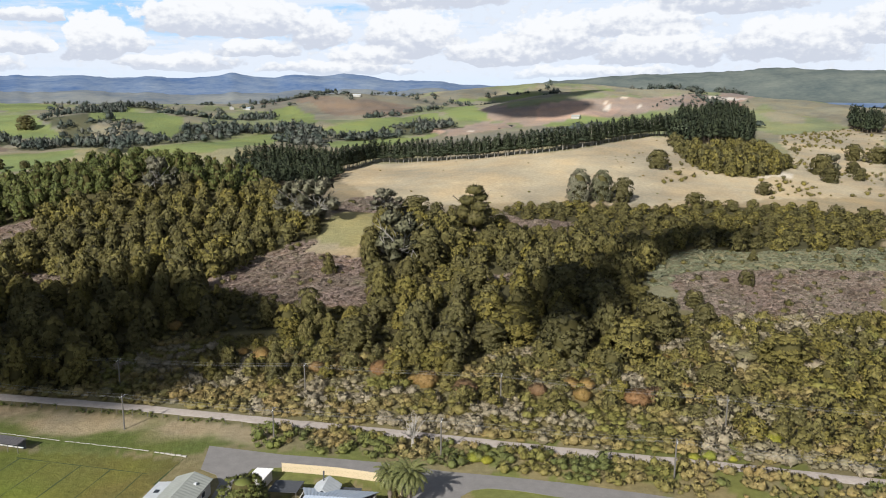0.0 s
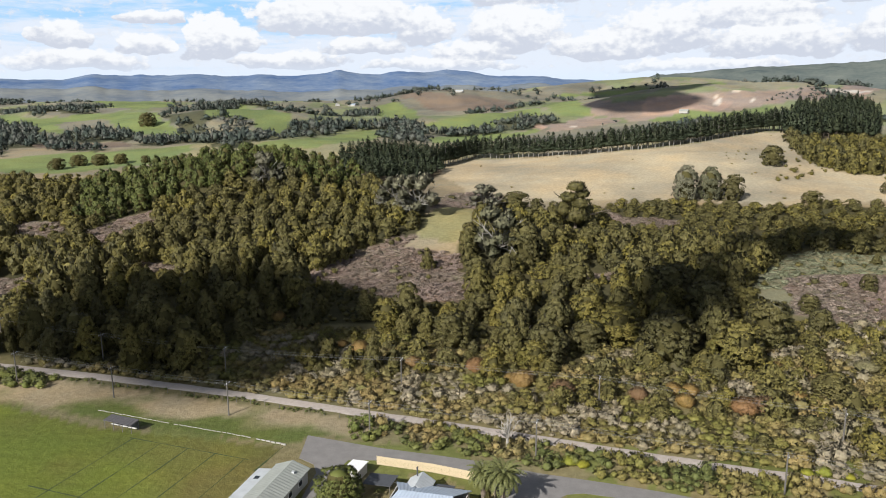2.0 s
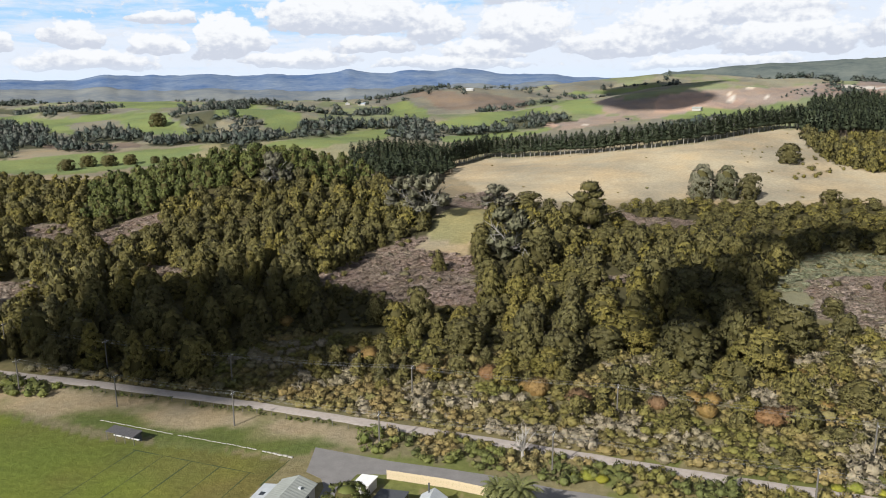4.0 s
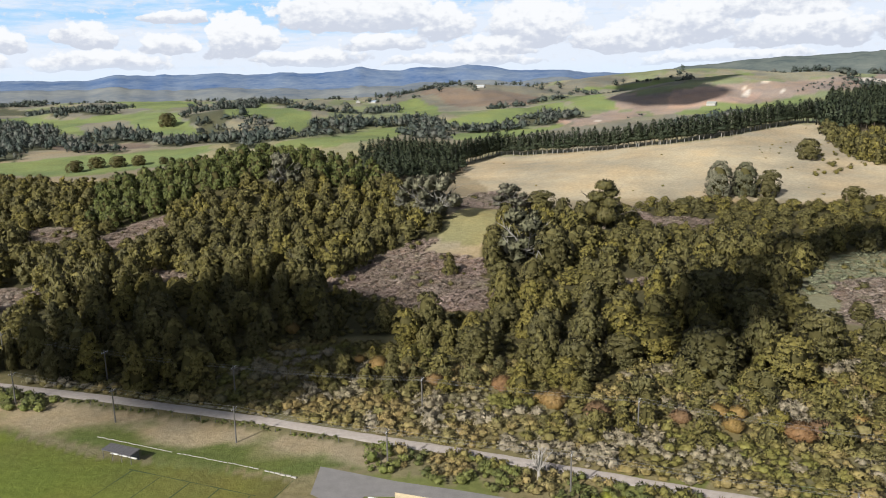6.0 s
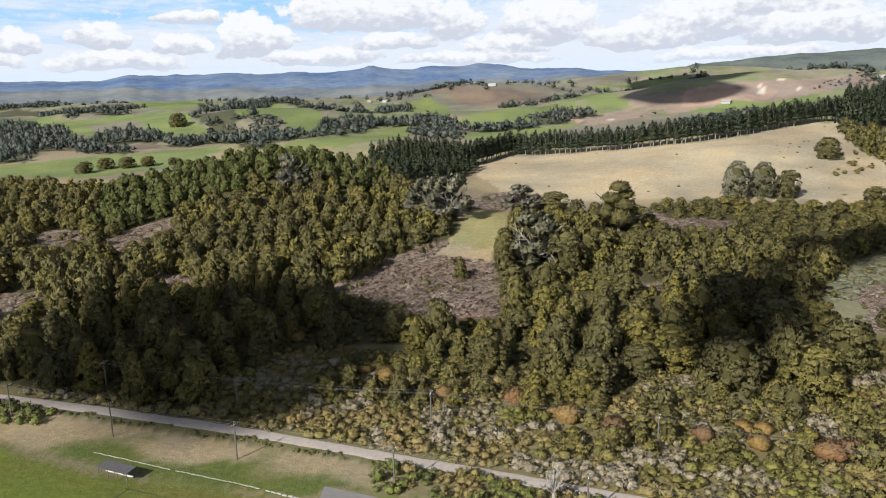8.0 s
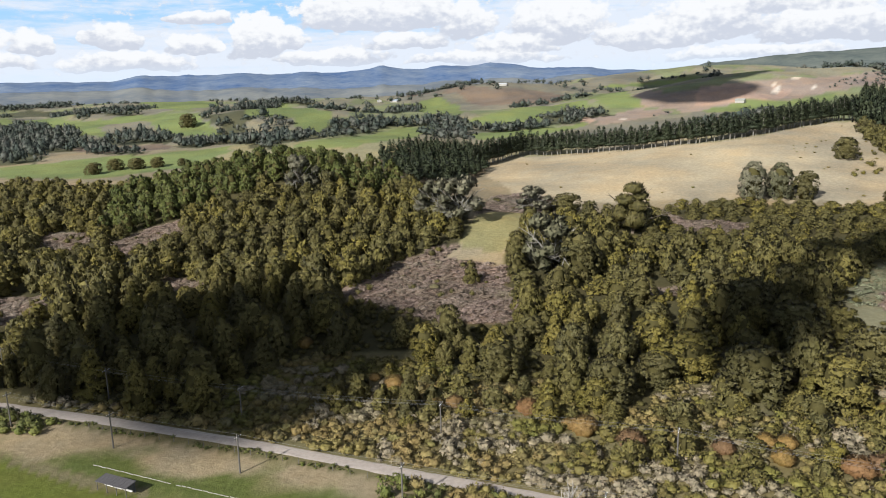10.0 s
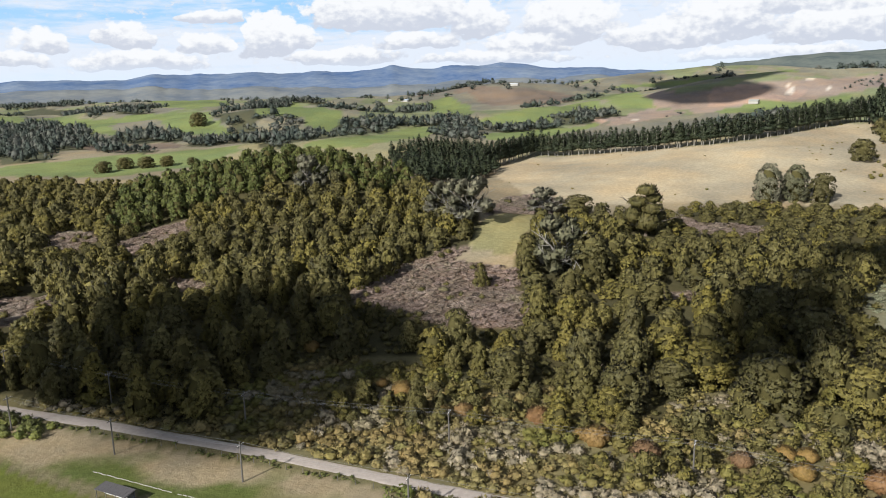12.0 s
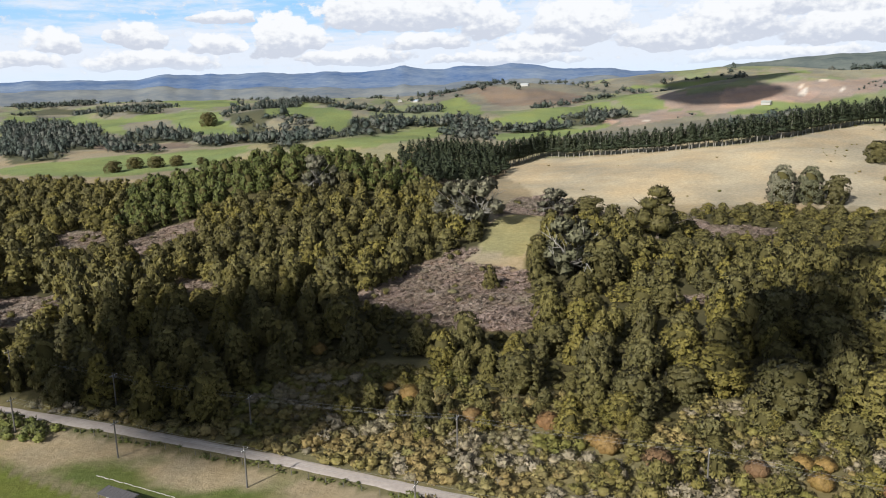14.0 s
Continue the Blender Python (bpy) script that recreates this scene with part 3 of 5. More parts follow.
def crown(rng, outline, clumps, each, size, clump=0.12, flat=0.6, tops=1):
    """A crown one unit high: sprays of foliage in tiers over its outline, and a closed heart, coloured dark for the
    shade within.
    """
    lean = rng.normal(size=2) * 0.05
    bulge = rng.uniform(0, 6.28, 3)
    spots = []
    while len(spots) < clumps:
        z = rng.uniform(0.03, 0.96)
        if rng.uniform(0, 0.42) < outline(z) + 0.05:
            a = 2.399 * len(spots) + rng.uniform(-0.5, 0.5)
            r = outline(z) * rng.uniform(0.86, 1.02) * (1 + 0.10 * math.sin(2 * a + bulge[0]) + 0.08 * math.sin(3 * a + 5 * z + bulge[1]))
            w = clump * rng.uniform(0.7, 1.3) * (0.55 + outline(z))
            spots.append((r * math.cos(a), r * math.sin(a), z, w, a))
    for i in range(tops):
        spots.append((rng.normal() * 0.03 * tops, rng.normal() * 0.03 * tops, 0.95, clump * 0.6, 0))
    spots = np.array(spots)
    pick = np.repeat(np.arange(len(spots)), each)
    c = spots[pick]
    out = unit(np.stack([np.cos(c[:, 4]) * 0.85, np.sin(c[:, 4]) * 0.85, 0.25 + 1.3 * np.clip(c[:, 2] - 0.45, 0, 1)], 1))
    n = unit(rng.normal(size=(len(c), 3)))
    away = (n * (out + np.array((0, 0, 0.7)))).sum(1) < -0.15
    n[away] *= -1
    p = c[:, :3] + n * c[:, 3:4] * np.array((1, 1, flat)) * rng.uniform(0.75, 1.12, (len(c), 1))
    p[:, 2] -= 0.25 * c[:, 3] * (n * out).sum(1)
    p[:, :2] += lean * p[:, 2:3]
    p[:, 2] = np.maximum(p[:, 2], 0.01)
    pts, tris, lie = tufts(rng, p, unit(0.75 * n + 0.55 * out + 0.10 * rng.normal(size=n.shape)), size, 0.38)
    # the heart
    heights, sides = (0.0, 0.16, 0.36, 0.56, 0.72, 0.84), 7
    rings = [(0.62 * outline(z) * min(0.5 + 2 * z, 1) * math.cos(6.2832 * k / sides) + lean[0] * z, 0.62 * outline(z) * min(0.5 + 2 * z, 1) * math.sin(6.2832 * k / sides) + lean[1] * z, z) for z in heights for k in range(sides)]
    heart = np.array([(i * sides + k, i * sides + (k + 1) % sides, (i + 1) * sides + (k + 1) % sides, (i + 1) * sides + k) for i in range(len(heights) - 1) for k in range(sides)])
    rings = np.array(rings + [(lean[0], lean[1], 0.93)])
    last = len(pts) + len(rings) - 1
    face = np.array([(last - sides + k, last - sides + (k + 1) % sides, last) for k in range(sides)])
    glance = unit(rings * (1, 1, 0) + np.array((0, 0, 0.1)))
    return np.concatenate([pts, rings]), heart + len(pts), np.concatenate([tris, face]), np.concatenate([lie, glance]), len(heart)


def pine(rng, count=200, size=0.06):
    """A plantation pine one unit high: bare trunk below, ragged cone above."""
    lobes = []
    for i in range(6):
        z = 0.34 + 0.115 * i
        lobes.append((rng.normal() * 0.02, rng.normal() * 0.02, z, 0.19 * (1 - 0.14 * i), 0.10))
    pts, quads, tris, lie = grow(rng, lobes, count, size, droop=0.5, below=-0.9, ragged=0.2)
    stem = np.array([(0.013 * math.cos(a), 0.013 * math.sin(a), z) for z in (0, 0.4) for a in (0, 1.57, 3.14, 4.71)])
    walls = np.array([(i, (i + 1) % 4, 4 + (i + 1) % 4, 4 + i) for i in range(4)])
    return np.concatenate([pts, stem]), walls + len(pts), tris, np.concatenate([lie, unit(stem * (1, 1, 0))]), len(walls)


def mound(rng, count=84, size=0.092, core=0.84, spiky=0.5):
    """A shrub one unit wide."""
    lobes = [(0, 0, 0.24, 0.34, 0.32)]
    for i in range(rng.integers(2, 5)):
        a, w = rng.uniform(0, 6.28), rng.uniform(0.14, 0.24)
        lobes.append((0.27 * math.cos(a), 0.27 * math.sin(a), rng.uniform(0.14, 0.36), w, w * rng.uniform(0.8, 1.4)))
    return grow(rng, lobes, count, size, below=-0.1, ragged=0.15, core=core, spiky=spiky)


def far_tree(rng, count=40, size=0.16):
    lobes = [(rng.normal() * 0.08, rng.normal() * 0.08, rng.uniform(0.4, 0.6), rng.uniform(0.22, 0.36), 0.4)] + [(rng.normal() * 0.26, rng.normal() * 0.26, rng.uniform(0.2, 0.5), rng.uniform(0.14, 0.3), rng.uniform(0.16, 0.32)) for i in range(4)]
    return grow(rng, lobes, count, size, ragged=0.2)


def mesh_of(name, pts, quads, tris, lie, mat, plant=None, bark=None):
    """A mesh from points, quads, triangles and directions. The last bark[1] quads take the second material, bark[0]."""
    me = bpy.data.meshes.new(name)
    me.vertices.add(len(pts))
    me.vertices.foreach_set("co", np.asarray(pts, np.float32).ravel())
    loops = np.concatenate([np.asarray(quads).ravel(), np.asarray(tris).ravel()]).astype(np.int32)
    me.loops.add(len(loops))
    me.loops.foreach_set("vertex_index", loops)
    sizes = np.concatenate([np.full(len(quads), 4), np.full(len(tris), 3)])
    me.polygons.add(len(sizes))
    me.polygons.foreach_set("loop_start", np.concatenate([[0], np.cumsum(sizes)[:-1]]).astype(np.int32))
    me.materials.append(mat)
    if bark:
        me.materials.append(bark[0])
        me.polygons.foreach_set("material_index", np.concatenate([bark[1], np.zeros(len(tris))]).astype(np.int32))
    layer = me.attributes.new("plant", "FLOAT", "POINT")
    layer.data.foreach_set("value", np.full(len(pts), -1.0) if plant is None else plant)
    layer = me.attributes.new("lie", "FLOAT_VECTOR", "POINT")
    layer.data.foreach_set("vector", np.asarray(lie, np.float32).ravel())
    me.update(calc_edges=True)
    me.validate()
    return me


def thicket(name, label, category, places, shapes, mat, seed, bark=None, drift=0.0):
    """Many plants as one mesh. places: rows of x, y, height, width. drift: how far neighbours share a tone."""
    rng = np.random.default_rng(seed)
    places = np.asarray(list(places), float)
    if not len(places):
        return None
    heights = ground_height(places[:, 0], places[:, 1])
    patch = np.clip((rough(places[:, 0], places[:, 1], 13, seed) - 0.5) * 2.2 + 0.5, 0, 1)
    all_p, all_q, all_t, all_n, tone, stems, base = [], [], [], [], [], [], 0
    for (x, y, tall, wide), z, shared in zip(places, heights, patch):
        shape = shapes[rng.integers(len(shapes))]
        pts, quads, tris, lie = shape[:4]
        a = rng.uniform(0, 6.28)
        c, s = math.cos(a) * wide, math.sin(a) * wide
        all_p.append(np.stack([x + pts[:, 0] * c - pts[:, 1] * s, y + pts[:, 0] * s + pts[:, 1] * c, z - 0.03 * tall + pts[:, 2] * tall], 1))
        flat = wide / tall
        all_n.append(np.stack([lie[:, 0] * math.cos(a) - lie[:, 1] * math.sin(a), lie[:, 0] * math.sin(a) + lie[:, 1] * math.cos(a), lie[:, 2] * flat], 1))
        all_q.append(quads + base)
        all_t.append(tris + base)
        if bark:
            stems.append(np.arange(len(quads)) >= len(quads) - shape[4])
        tone.append(np.full(len(pts), 0.98 * (drift * shared + (1 - drift) * rng.uniform())))
        base += len(pts)
    me = mesh_of(name, np.concatenate(all_p), np.concatenate(all_q), np.concatenate(all_t), np.concatenate(all_n), mat, np.concatenate(tone), (bark, np.concatenate(stems)) if bark else None)
    return tagged(new(name, me), label, category, kind="stuff")


def spread(rng, box, gap, keep):
    """Places on a shaken grid within a box (x0, y0, x1, y1), where keep(x, y) holds."""
    x0, y0, x1, y1 = box
    x, y = np.meshgrid(np.arange(x0, x1, gap), np.arange(y0, y1, gap))
    x, y = (x + rng.uniform(-0.42, 0.42, x.shape) * gap).ravel(), (y + rng.uniform(-0.42, 0.42, y.shape) * gap).ravel()
    on = keep(x, y)
    return x[on], y[on]


def open_ground(x, y):
    return in_zone(x, y, "pink", 2) | in_zone(x, y, "clearing", 2) | in_zone(x, y, "pale", 2) | in_zone(x, y, "dry", 2)


rng = np.random.default_rng(11)
BUSH_SHAPES = [crown(rng, (egg, dome, egg, cone, dome, egg, dome)[i % 7], 46, 14, 0.078, 0.15) for i in range(14)]
PINE_SHAPES = [pine(rng) for i in range(6)]
MOUND_SHAPES = [mound(rng) for i in range(10)]
TWIG_SHAPES = [mound(rng, 48, 0.15, 0.3, 0.9) for i in range(8)]
FAR_SHAPES = [far_tree(rng, 46, 0.15) for i in range(10)]

NEAR_BUSH = [crown(rng, (egg, egg, cone, dome, egg, cone, egg, spike)[i], 116, 34, 0.037, 0.105) for i in range(8)]


def part(name, mesh_or_bm, mat, parent, label=""):
    """One mesh object under a thing or a part."""
    if isinstance(mesh_or_bm, bmesh.types.BMesh):
        me = bpy.data.meshes.new(name)
        mesh_or_bm.to_mesh(me)
        mesh_or_bm.free()
    else:
        me = mesh_or_bm
    if mat is not None and not me.materials:
        me.materials.append(mat)
    ob = new(name, me)
    ob.parent = parent
    return tagged(ob, label)


def add_tube(bm, points, radii, sides=6):
    """A tapered tube along points."""
    rings = []
    for i, p in enumerate(points):
        along = (points[min(i + 1, len(points) - 1)] - points[max(i - 1, 0)]).normalized()
        u = along.orthogonal().normalized()
        v = along.cross(u)
        rings.append([bm.verts.new(p + (u * math.cos(6.2832 * k / sides) + v * math.sin(6.2832 * k / sides)) * radii[i]) for k in range(sides)])
    for a, b in zip(rings, rings[1:]):
        for k in range(sides):
            bm.faces.new((a[k], a[(k + 1) % sides], b[(k + 1) % sides], b[k]))
    bm.faces.new(rings[-1])
    bm.faces.new(rings[0][::-1])


def trunk_mesh(rng, top=0.55, thick=0.03, limbs=4, reach=0.24):
    """A tapered trunk with limbs, for a tree one unit high."""
    bm = bmesh.new()
    line = [Vector((0.01 * math.sin(3 * i), 0.01 * math.cos(2 * i), top * i / 4 - 0.02)) for i in range(5)]
    add_tube(bm, line, [thick * (1 - 0.14 * i) for i in range(5)])
    for i in range(limbs):
        a, z = 2.4 * i + rng.uniform(-0.4, 0.4), top * rng.uniform(0.35, 0.9)
        d = Vector((math.cos(a), math.sin(a), 0))
        start = Vector((0, 0, z))
        add_tube(bm, [start, start + d * reach * 0.5 + Vector((0, 0, reach * 0.45)), start + d * reach + Vector((0, 0, reach * 1.1))], [thick * 0.5, thick * 0.33, thick * 0.12], 5)
    me = bpy.data.meshes.new("trunk")
    bm.to_mesh(me)
    bm.free()
    return me


def tree_kind(name, label, shape, leaf, bark, group="", category="tree", trunk=None):
    """The first tree of a kind: an empty at its foot, a trunk and a crown."""
    root = tagged(new(name), label, category, group)
    part("trunk", trunk or trunk_mesh(np.random.default_rng(3)), bark, root)
    part("crown", mesh_of("crown", *shape[:4], leaf, bark=(INNER_SHADE, np.ones(shape[4])) if len(shape) > 4 else None), None, root)
    return root


used = set()


def plant(kind, x, y, tall, wide, turn=0.0, label="", sink=0.03):
    """Sets a tree of that kind at a place; the first one is moved there, the next ones are copies."""
    m = Matrix.Translation((x, y, float(ground_height(x, y)) - sink * tall)) @ Matrix.Rotation(turn, 4, "Z") @ Matrix.Diagonal((wide, wide, tall, 1))
    if kind.name in used:
        ob = copy_thing(kind, Matrix())
    else:
        used.add(kind.name)
        ob = kind
    ob.matrix_basis = m
    return tagged(ob, label)


def spaced(rng, x, y, r, gap=0.68):
    """Drops places whose crowns would sit inside a larger neighbour's."""
    order = np.argsort(-r)
    keep = []
    for i in order:
        if not keep or np.min(np.hypot(x[keep] - x[i], y[keep] - y[i]) / (r[keep] + r[i])) > gap:
            keep.append(i)
    return np.array(sorted(keep))


# single trees that stand out: x, y, height, width
NOTABLE = [("field", 133, 510, 13, 14), ("grey", 68, 421, 19, 16), ("grey", 81, 424, 18, 15), ("dark", 91, 423, 14.5, 12), ("tall", 8, 345, 22, 21),
           ("branchy", -22, 288, 20.5, 22), ("branchy", -62, 330, 19, 21), ("branchy", -74, 338, 16, 18), ("branchy", -36, 380, 12, 17), ("dark", -23, 382, 10, 15),
           ("branchy", -147, 368, 17, 17), ("cone", -47, 270, 8.4, 7), ("dark", -10, 281, 17, 14), ("olive", -34, 289, 13, 8), ("yellowish", -18, 267, 9, 8.7),
           ("cone", -44, 173, 9.8, 6.4), ("dark", -26, 191, 9.5, 10.5), ("olive", 17, 201, 11.5, 15), ("dark", 30, 188, 12.6, 14.5), ("olive", 46, 186, 12.4, 13.5),
           ("dark", 58, 204, 13, 12.5), ("dark", 10, 194, 8.6, 9.5), ("dark", -1, 182, 10.3, 10.5), ("olive", -4, 178, 7.6, 7.6), ("cone", -15, 194, 5.2, 5),
           ("yellowish", -55, 210, 8.6, 6.8), ("olive", -47, 202, 9.8, 7.4), ("olive", -43, 211, 12.1, 9), ("dark", -22, 218, 8, 7.6), ("yellowish", 14, 169, 3.4, 4.4),
           ("yellowish", 26, 180, 5, 4.6), ("yellowish", 37, 182, 5.6, 5.4), ("dark", 37, 240, 13.3, 14), ("dark", 8, 258, 9.2, 10), ("olive", 58, 229, 10, 11.5),
           ("yellowish", -14, 171, 6, 6.1), ("yellowish", 0, 173, 4.6, 5.1), ("dark", 47, 223, 12.5, 14),
           ("olive", 86, 183, 9, 13), ("yellowish", 63, 169, 6, 9.5), ("dark", 78, 236, 6, 6.5), ("dark", 74, 214, 8, 7),
           ("dark", 104, 262, 6, 5.5), ("cone", 120, 300, 5, 5), ("field", 248, 525, 15, 15), ("dark", 243, 500, 10, 12), ("dark", 131, 420, 7, 10),
           ("dark", 318, 621, 14, 14), ("dark", 330, 612, 14, 15), ("dark", 341, 618, 12, 14), ("dark", 268, 514, 9, 9), ("dark", 181, 452, 8, 9),
           ("dark", 300, 520, 10, 11), ("dark", 280, 545, 9, 10), ("branchy", 258, 532, 14, 13),
           ("dark", -377, 524, 9, 12), ("dark", -370, 542, 9, 12), ("dark", -356, 548, 9, 12), ("dark", -342, 553, 8, 11), ("dark", -324, 560, 6, 7), ("dark", -468, 820, 16, 18)]
taken = np.array([(x, y, w / 2) for k, x, y, h, w in NOTABLE])


def free_of_notable(x, y, r):
    return np.all(np.hypot(x[:, None] - taken[:, 0], y[:, None] - taken[:, 1]) > 0.62 * (taken[:, 2] + r[:, None]), axis=1)


def clear_height(x, y):
    """How tall a tree there may be so that the openings behind it stay in view over its top."""
    most = np.full(len(x), 40.0)
    for back in (40, 30, 21, 13, 6):
        s = 1 + back / np.hypot(x, y)
        most[open_ground(x * s, y * s)] = 1.2 + 0.2 * back
    return most


# native bush: the nearest trees one by one, the rest as one forest
x, y = spread(rng, (-410, 140, 230, 470), 4.2, lambda x, y: in_zone(x, y, "bush", 2) & ~open_ground(x, y) & (clear_height(x, y) > 3) & (y > np.interp(x, [-160, -86], [166, 159])))
age = rough(x, y, 30, 77)
wide = np.clip(4.6 + 6.6 * rng.beta(1.6, 2.0, len(x)) * (0.5 + 1.0 * age), 4.0, 9.6) * np.where(y > 262, 0.86, 1.0)
on = spaced(rng, x, y, wide / 2, 0.90)
x, y, wide = x[on], y[on], wide[on]
on = free_of_notable(x, y, wide / 2)
x, y, wide = x[on], y[on], wide[on]
low = (x > 0) & (y > 320)
wide = wide * np.where(low, 0.85, 1.0)
tall = (wide * rng.uniform(0.8, 1.2, len(x)) * np.where(y < 262, 1.15, 1.0) + 1.0) * np.where(low, 0.66, 1.0)
most = clear_height(x, y)
wide = np.where(most < tall, wide * np.clip(most / tall * 1.25, 0.5, 1), wide)
tall = np.minimum(tall, most * rng.uniform(0.8, 1.1, len(x)))
front = (x > -42) & (x < 6) & (y > 240) & (y < 286)
tall = np.where(front, np.minimum(tall, rng.uniform(5, 8, len(x))), tall)
near = (y < 262 - 0.1 * np.abs(x)) & (x > -150)
BUSH_KINDS = []
for i, shape in enumerate(NEAR_BUSH):
    spire = i in (2, 5, 7)
    leaf = (BUSH_LEAF, BUSH_LEAF, DARK_LEAF, BUSH_LEAF, BUSH_LEAF, BUSH_LEAF, DARK_LEAF, BUSH_LEAF)[i]
    words = ("dense olive-green native tree with a pointed crown" if spire else "dense olive-green native tree with a rounded lobed crown", "deep green native tree with a full rounded crown")[leaf is not BUSH_LEAF]
    BUSH_KINDS.append(tree_kind("native_tree", words, shape, leaf, BARK, "native trees in the bush"))
picked = np.flatnonzero(near)
picked = picked[np.argsort(y[picked])][:300]
for i in picked:
    plant(BUSH_KINDS[rng.integers(len(BUSH_KINDS))], x[i], y[i], tall[i], wide[i], rng.uniform(0, 6.28))
rest = np.ones(len(x), bool)
rest[picked] = False
x, y, tall, wide = x[rest], y[rest], tall[rest], wide[rest]
GREEN = [(-245, 350), (-270, 400), (-250, 450), (-190, 430), (-100, 400), (-110, 372), (-160, 372), (-190, 345), (-190, 316), (-218, 316)]
fresh = inside(x + 8 * (rough(x, y, 12, 91) - 0.5), y, GREEN)
deep = ~fresh & (rough(x, y, 26, 93) + 0.3 * rng.uniform(size=len(x)) > 0.74)
rows = np.stack([x, y, tall, wide], 1)
thicket("native_forest", "dense olive-green native forest on the hill and in the valley", "forest", rows[~fresh & ~deep], BUSH_SHAPES, BUSH_LEAF, 5, INNER_SHADE, 0.35)
thicket("dark_forest", "deep green trees scattered through the native forest", "forest", rows[deep], BUSH_SHAPES, DARK_LEAF, 15, INNER_SHADE, 0.35)
thicket("young_pine_forest", "bright green young trees on the crest of the hill", "forest", rows[fresh] * (1, 1, 1.1, 1), BUSH_SHAPES, GREEN_LEAF, 16, INNER_SHADE, 0.35)
# golden-green copse
x, y = spread(rng, (140, 480, 330, 800), 6.5, lambda x, y: in_zone(x, y, "golden", 2))
thicket("copse", "golden-green copse beside the pine plantation", "copse", zip(x, y, rng.uniform(7, 12, len(x)), rng.uniform(7, 11, len(x))), BUSH_SHAPES, BUSH_LEAF, 6, INNER_SHADE)

# the notable trees
def branchy_trunk(rng, forks=9, thick=0.028):
    """A pale trunk that splits into many crooked limbs."""
    bm = bmesh.new()
    add_tube(bm, [Vector((0, 0, -0.03)), Vector((0.01, 0, 0.15)), Vector((0, 0.01, 0.32))], [thick * 1.3, thick, thick * 0.8], 7)
    for i in range(forks):
        a, up = 2.4 * i + rng.uniform(-0.3, 0.3), rng.uniform(0.25, 0.95)
        d = Vector((math.cos(a) * (1.1 - up), math.sin(a) * (1.1 - up), up * 0.75 + 0.1))
        p = Vector((0, 0, rng.uniform(0.16, 0.32)))
        line, r = [p], [thick * 0.62]
        for k in range(4):
            d = d + Vector(rng.normal(size=3) * 0.22)
            line.append(line[-1] + d * 0.165)
            r.append(thick * (0.45 - 0.1 * k))
        add_tube(bm, line, r, 5)
        for k in (1, 2, 3):
            for q in range(2):
                e = (d + Vector(rng.normal(size=3) * 0.6)) * 0.14
                add_tube(bm, [line[k], line[k] + e * 0.6, line[k] + e + Vector(rng.normal(size=3) * 0.03)], [thick * 0.26, thick * 0.16, thick * 0.06], 4)
    me = bpy.data.meshes.new("trunk")
    bm.to_mesh(me)
    bm.free()
    return me


def thin_crown(rng, count=420, size=0.042):
    """Sparse tufts that let the limbs show."""
    lobes = []
    for i in range(24):
        up = rng.uniform(-0.5, 1.0)
        a, r = 2.4 * i, 0.38 * math.sqrt(1 - 0.75 * up * up) * rng.uniform(0.7, 1.1)
        lobes.append((r * math.cos(a), r * math.sin(a), 0.4 + 0.48 * up, rng.uniform(0.07, 0.13), rng.uniform(0.06, 0.1)))
    return grow(rng, lobes, count, size, below=-0.9, ragged=0.3, shake=0.6, core=0.55)


r2 = np.random.default_rng(41)
KINDS = {
    "field": tree_kind("paddock_tree", "dense dark olive tree alone on the dry hillside", crown(r2, dome, 120, 36, 0.033, 0.10), DARK_LEAF, BARK),
    "grey": tree_kind("lichened_tree", "large grey-green lichened tree at the paddock edge", crown(r2, egg, 90, 40, 0.034, 0.12, 0.75, 3), LICHEN_LEAF, PALE_BARK),
    "dark": tree_kind("broadleaf_tree", "dark green tree with a full domed crown", crown(r2, dome, 130, 36, 0.033, 0.095), DARK_LEAF, BARK),
    "tall": tree_kind("tall_tree", "tall green tree with layered crown and pale limbs", grow(r2, [(0, 0, 0.88, 0.2, 0.11), (0.14, 0.05, 0.72, 0.18, 0.1), (-0.16, 0.02, 0.66, 0.19, 0.11), (0.08, -0.14, 0.55, 0.2, 0.1), (-0.05, 0.16, 0.5, 0.2, 0.1), (-0.28, -0.05, 0.42, 0.18, 0.16), (0.25, 0.1, 0.38, 0.17, 0.14), (0, -0.1, 0.3, 0.25, 0.2)], 2000, 0.036, cored=8), DARK_LEAF, BARK, trunk=branchy_trunk(r2)),
    "branchy": tree_kind("branching_tree", "grey branching tree with sparse pale foliage", thin_crown(r2, 3600, 0.05), LICHEN_LEAF, PALE_BARK, trunk=branchy_trunk(r2, 14)),
    "garden": tree_kind("garden_tree", "dense rounded green garden tree beside the driveway", crown(r2, dome, 110, 40, 0.033, 0.105), GREEN_LEAF, BARK),
    "cone": tree_kind("conical_tree", "small conical dark green tree", crown(r2, cone, 90, 36, 0.034, 0.11), DARK_LEAF, BARK),
    "olive": tree_kind("broad_tree", "broad domed olive-green tree above the scrub", crown(r2, dome, 140, 38, 0.031, 0.09), BUSH_LEAF, BARK),
    "yellowish": tree_kind("yellow_green_tree", "small bright yellow-green domed tree", crown(r2, egg, 80, 36, 0.035, 0.12), BUSH_LEAF, BARK),
}
for k, x0, y0, h, w in NOTABLE:
    plant(KINDS[k], x0, y0, h, w, r2.uniform(0, 6.28))

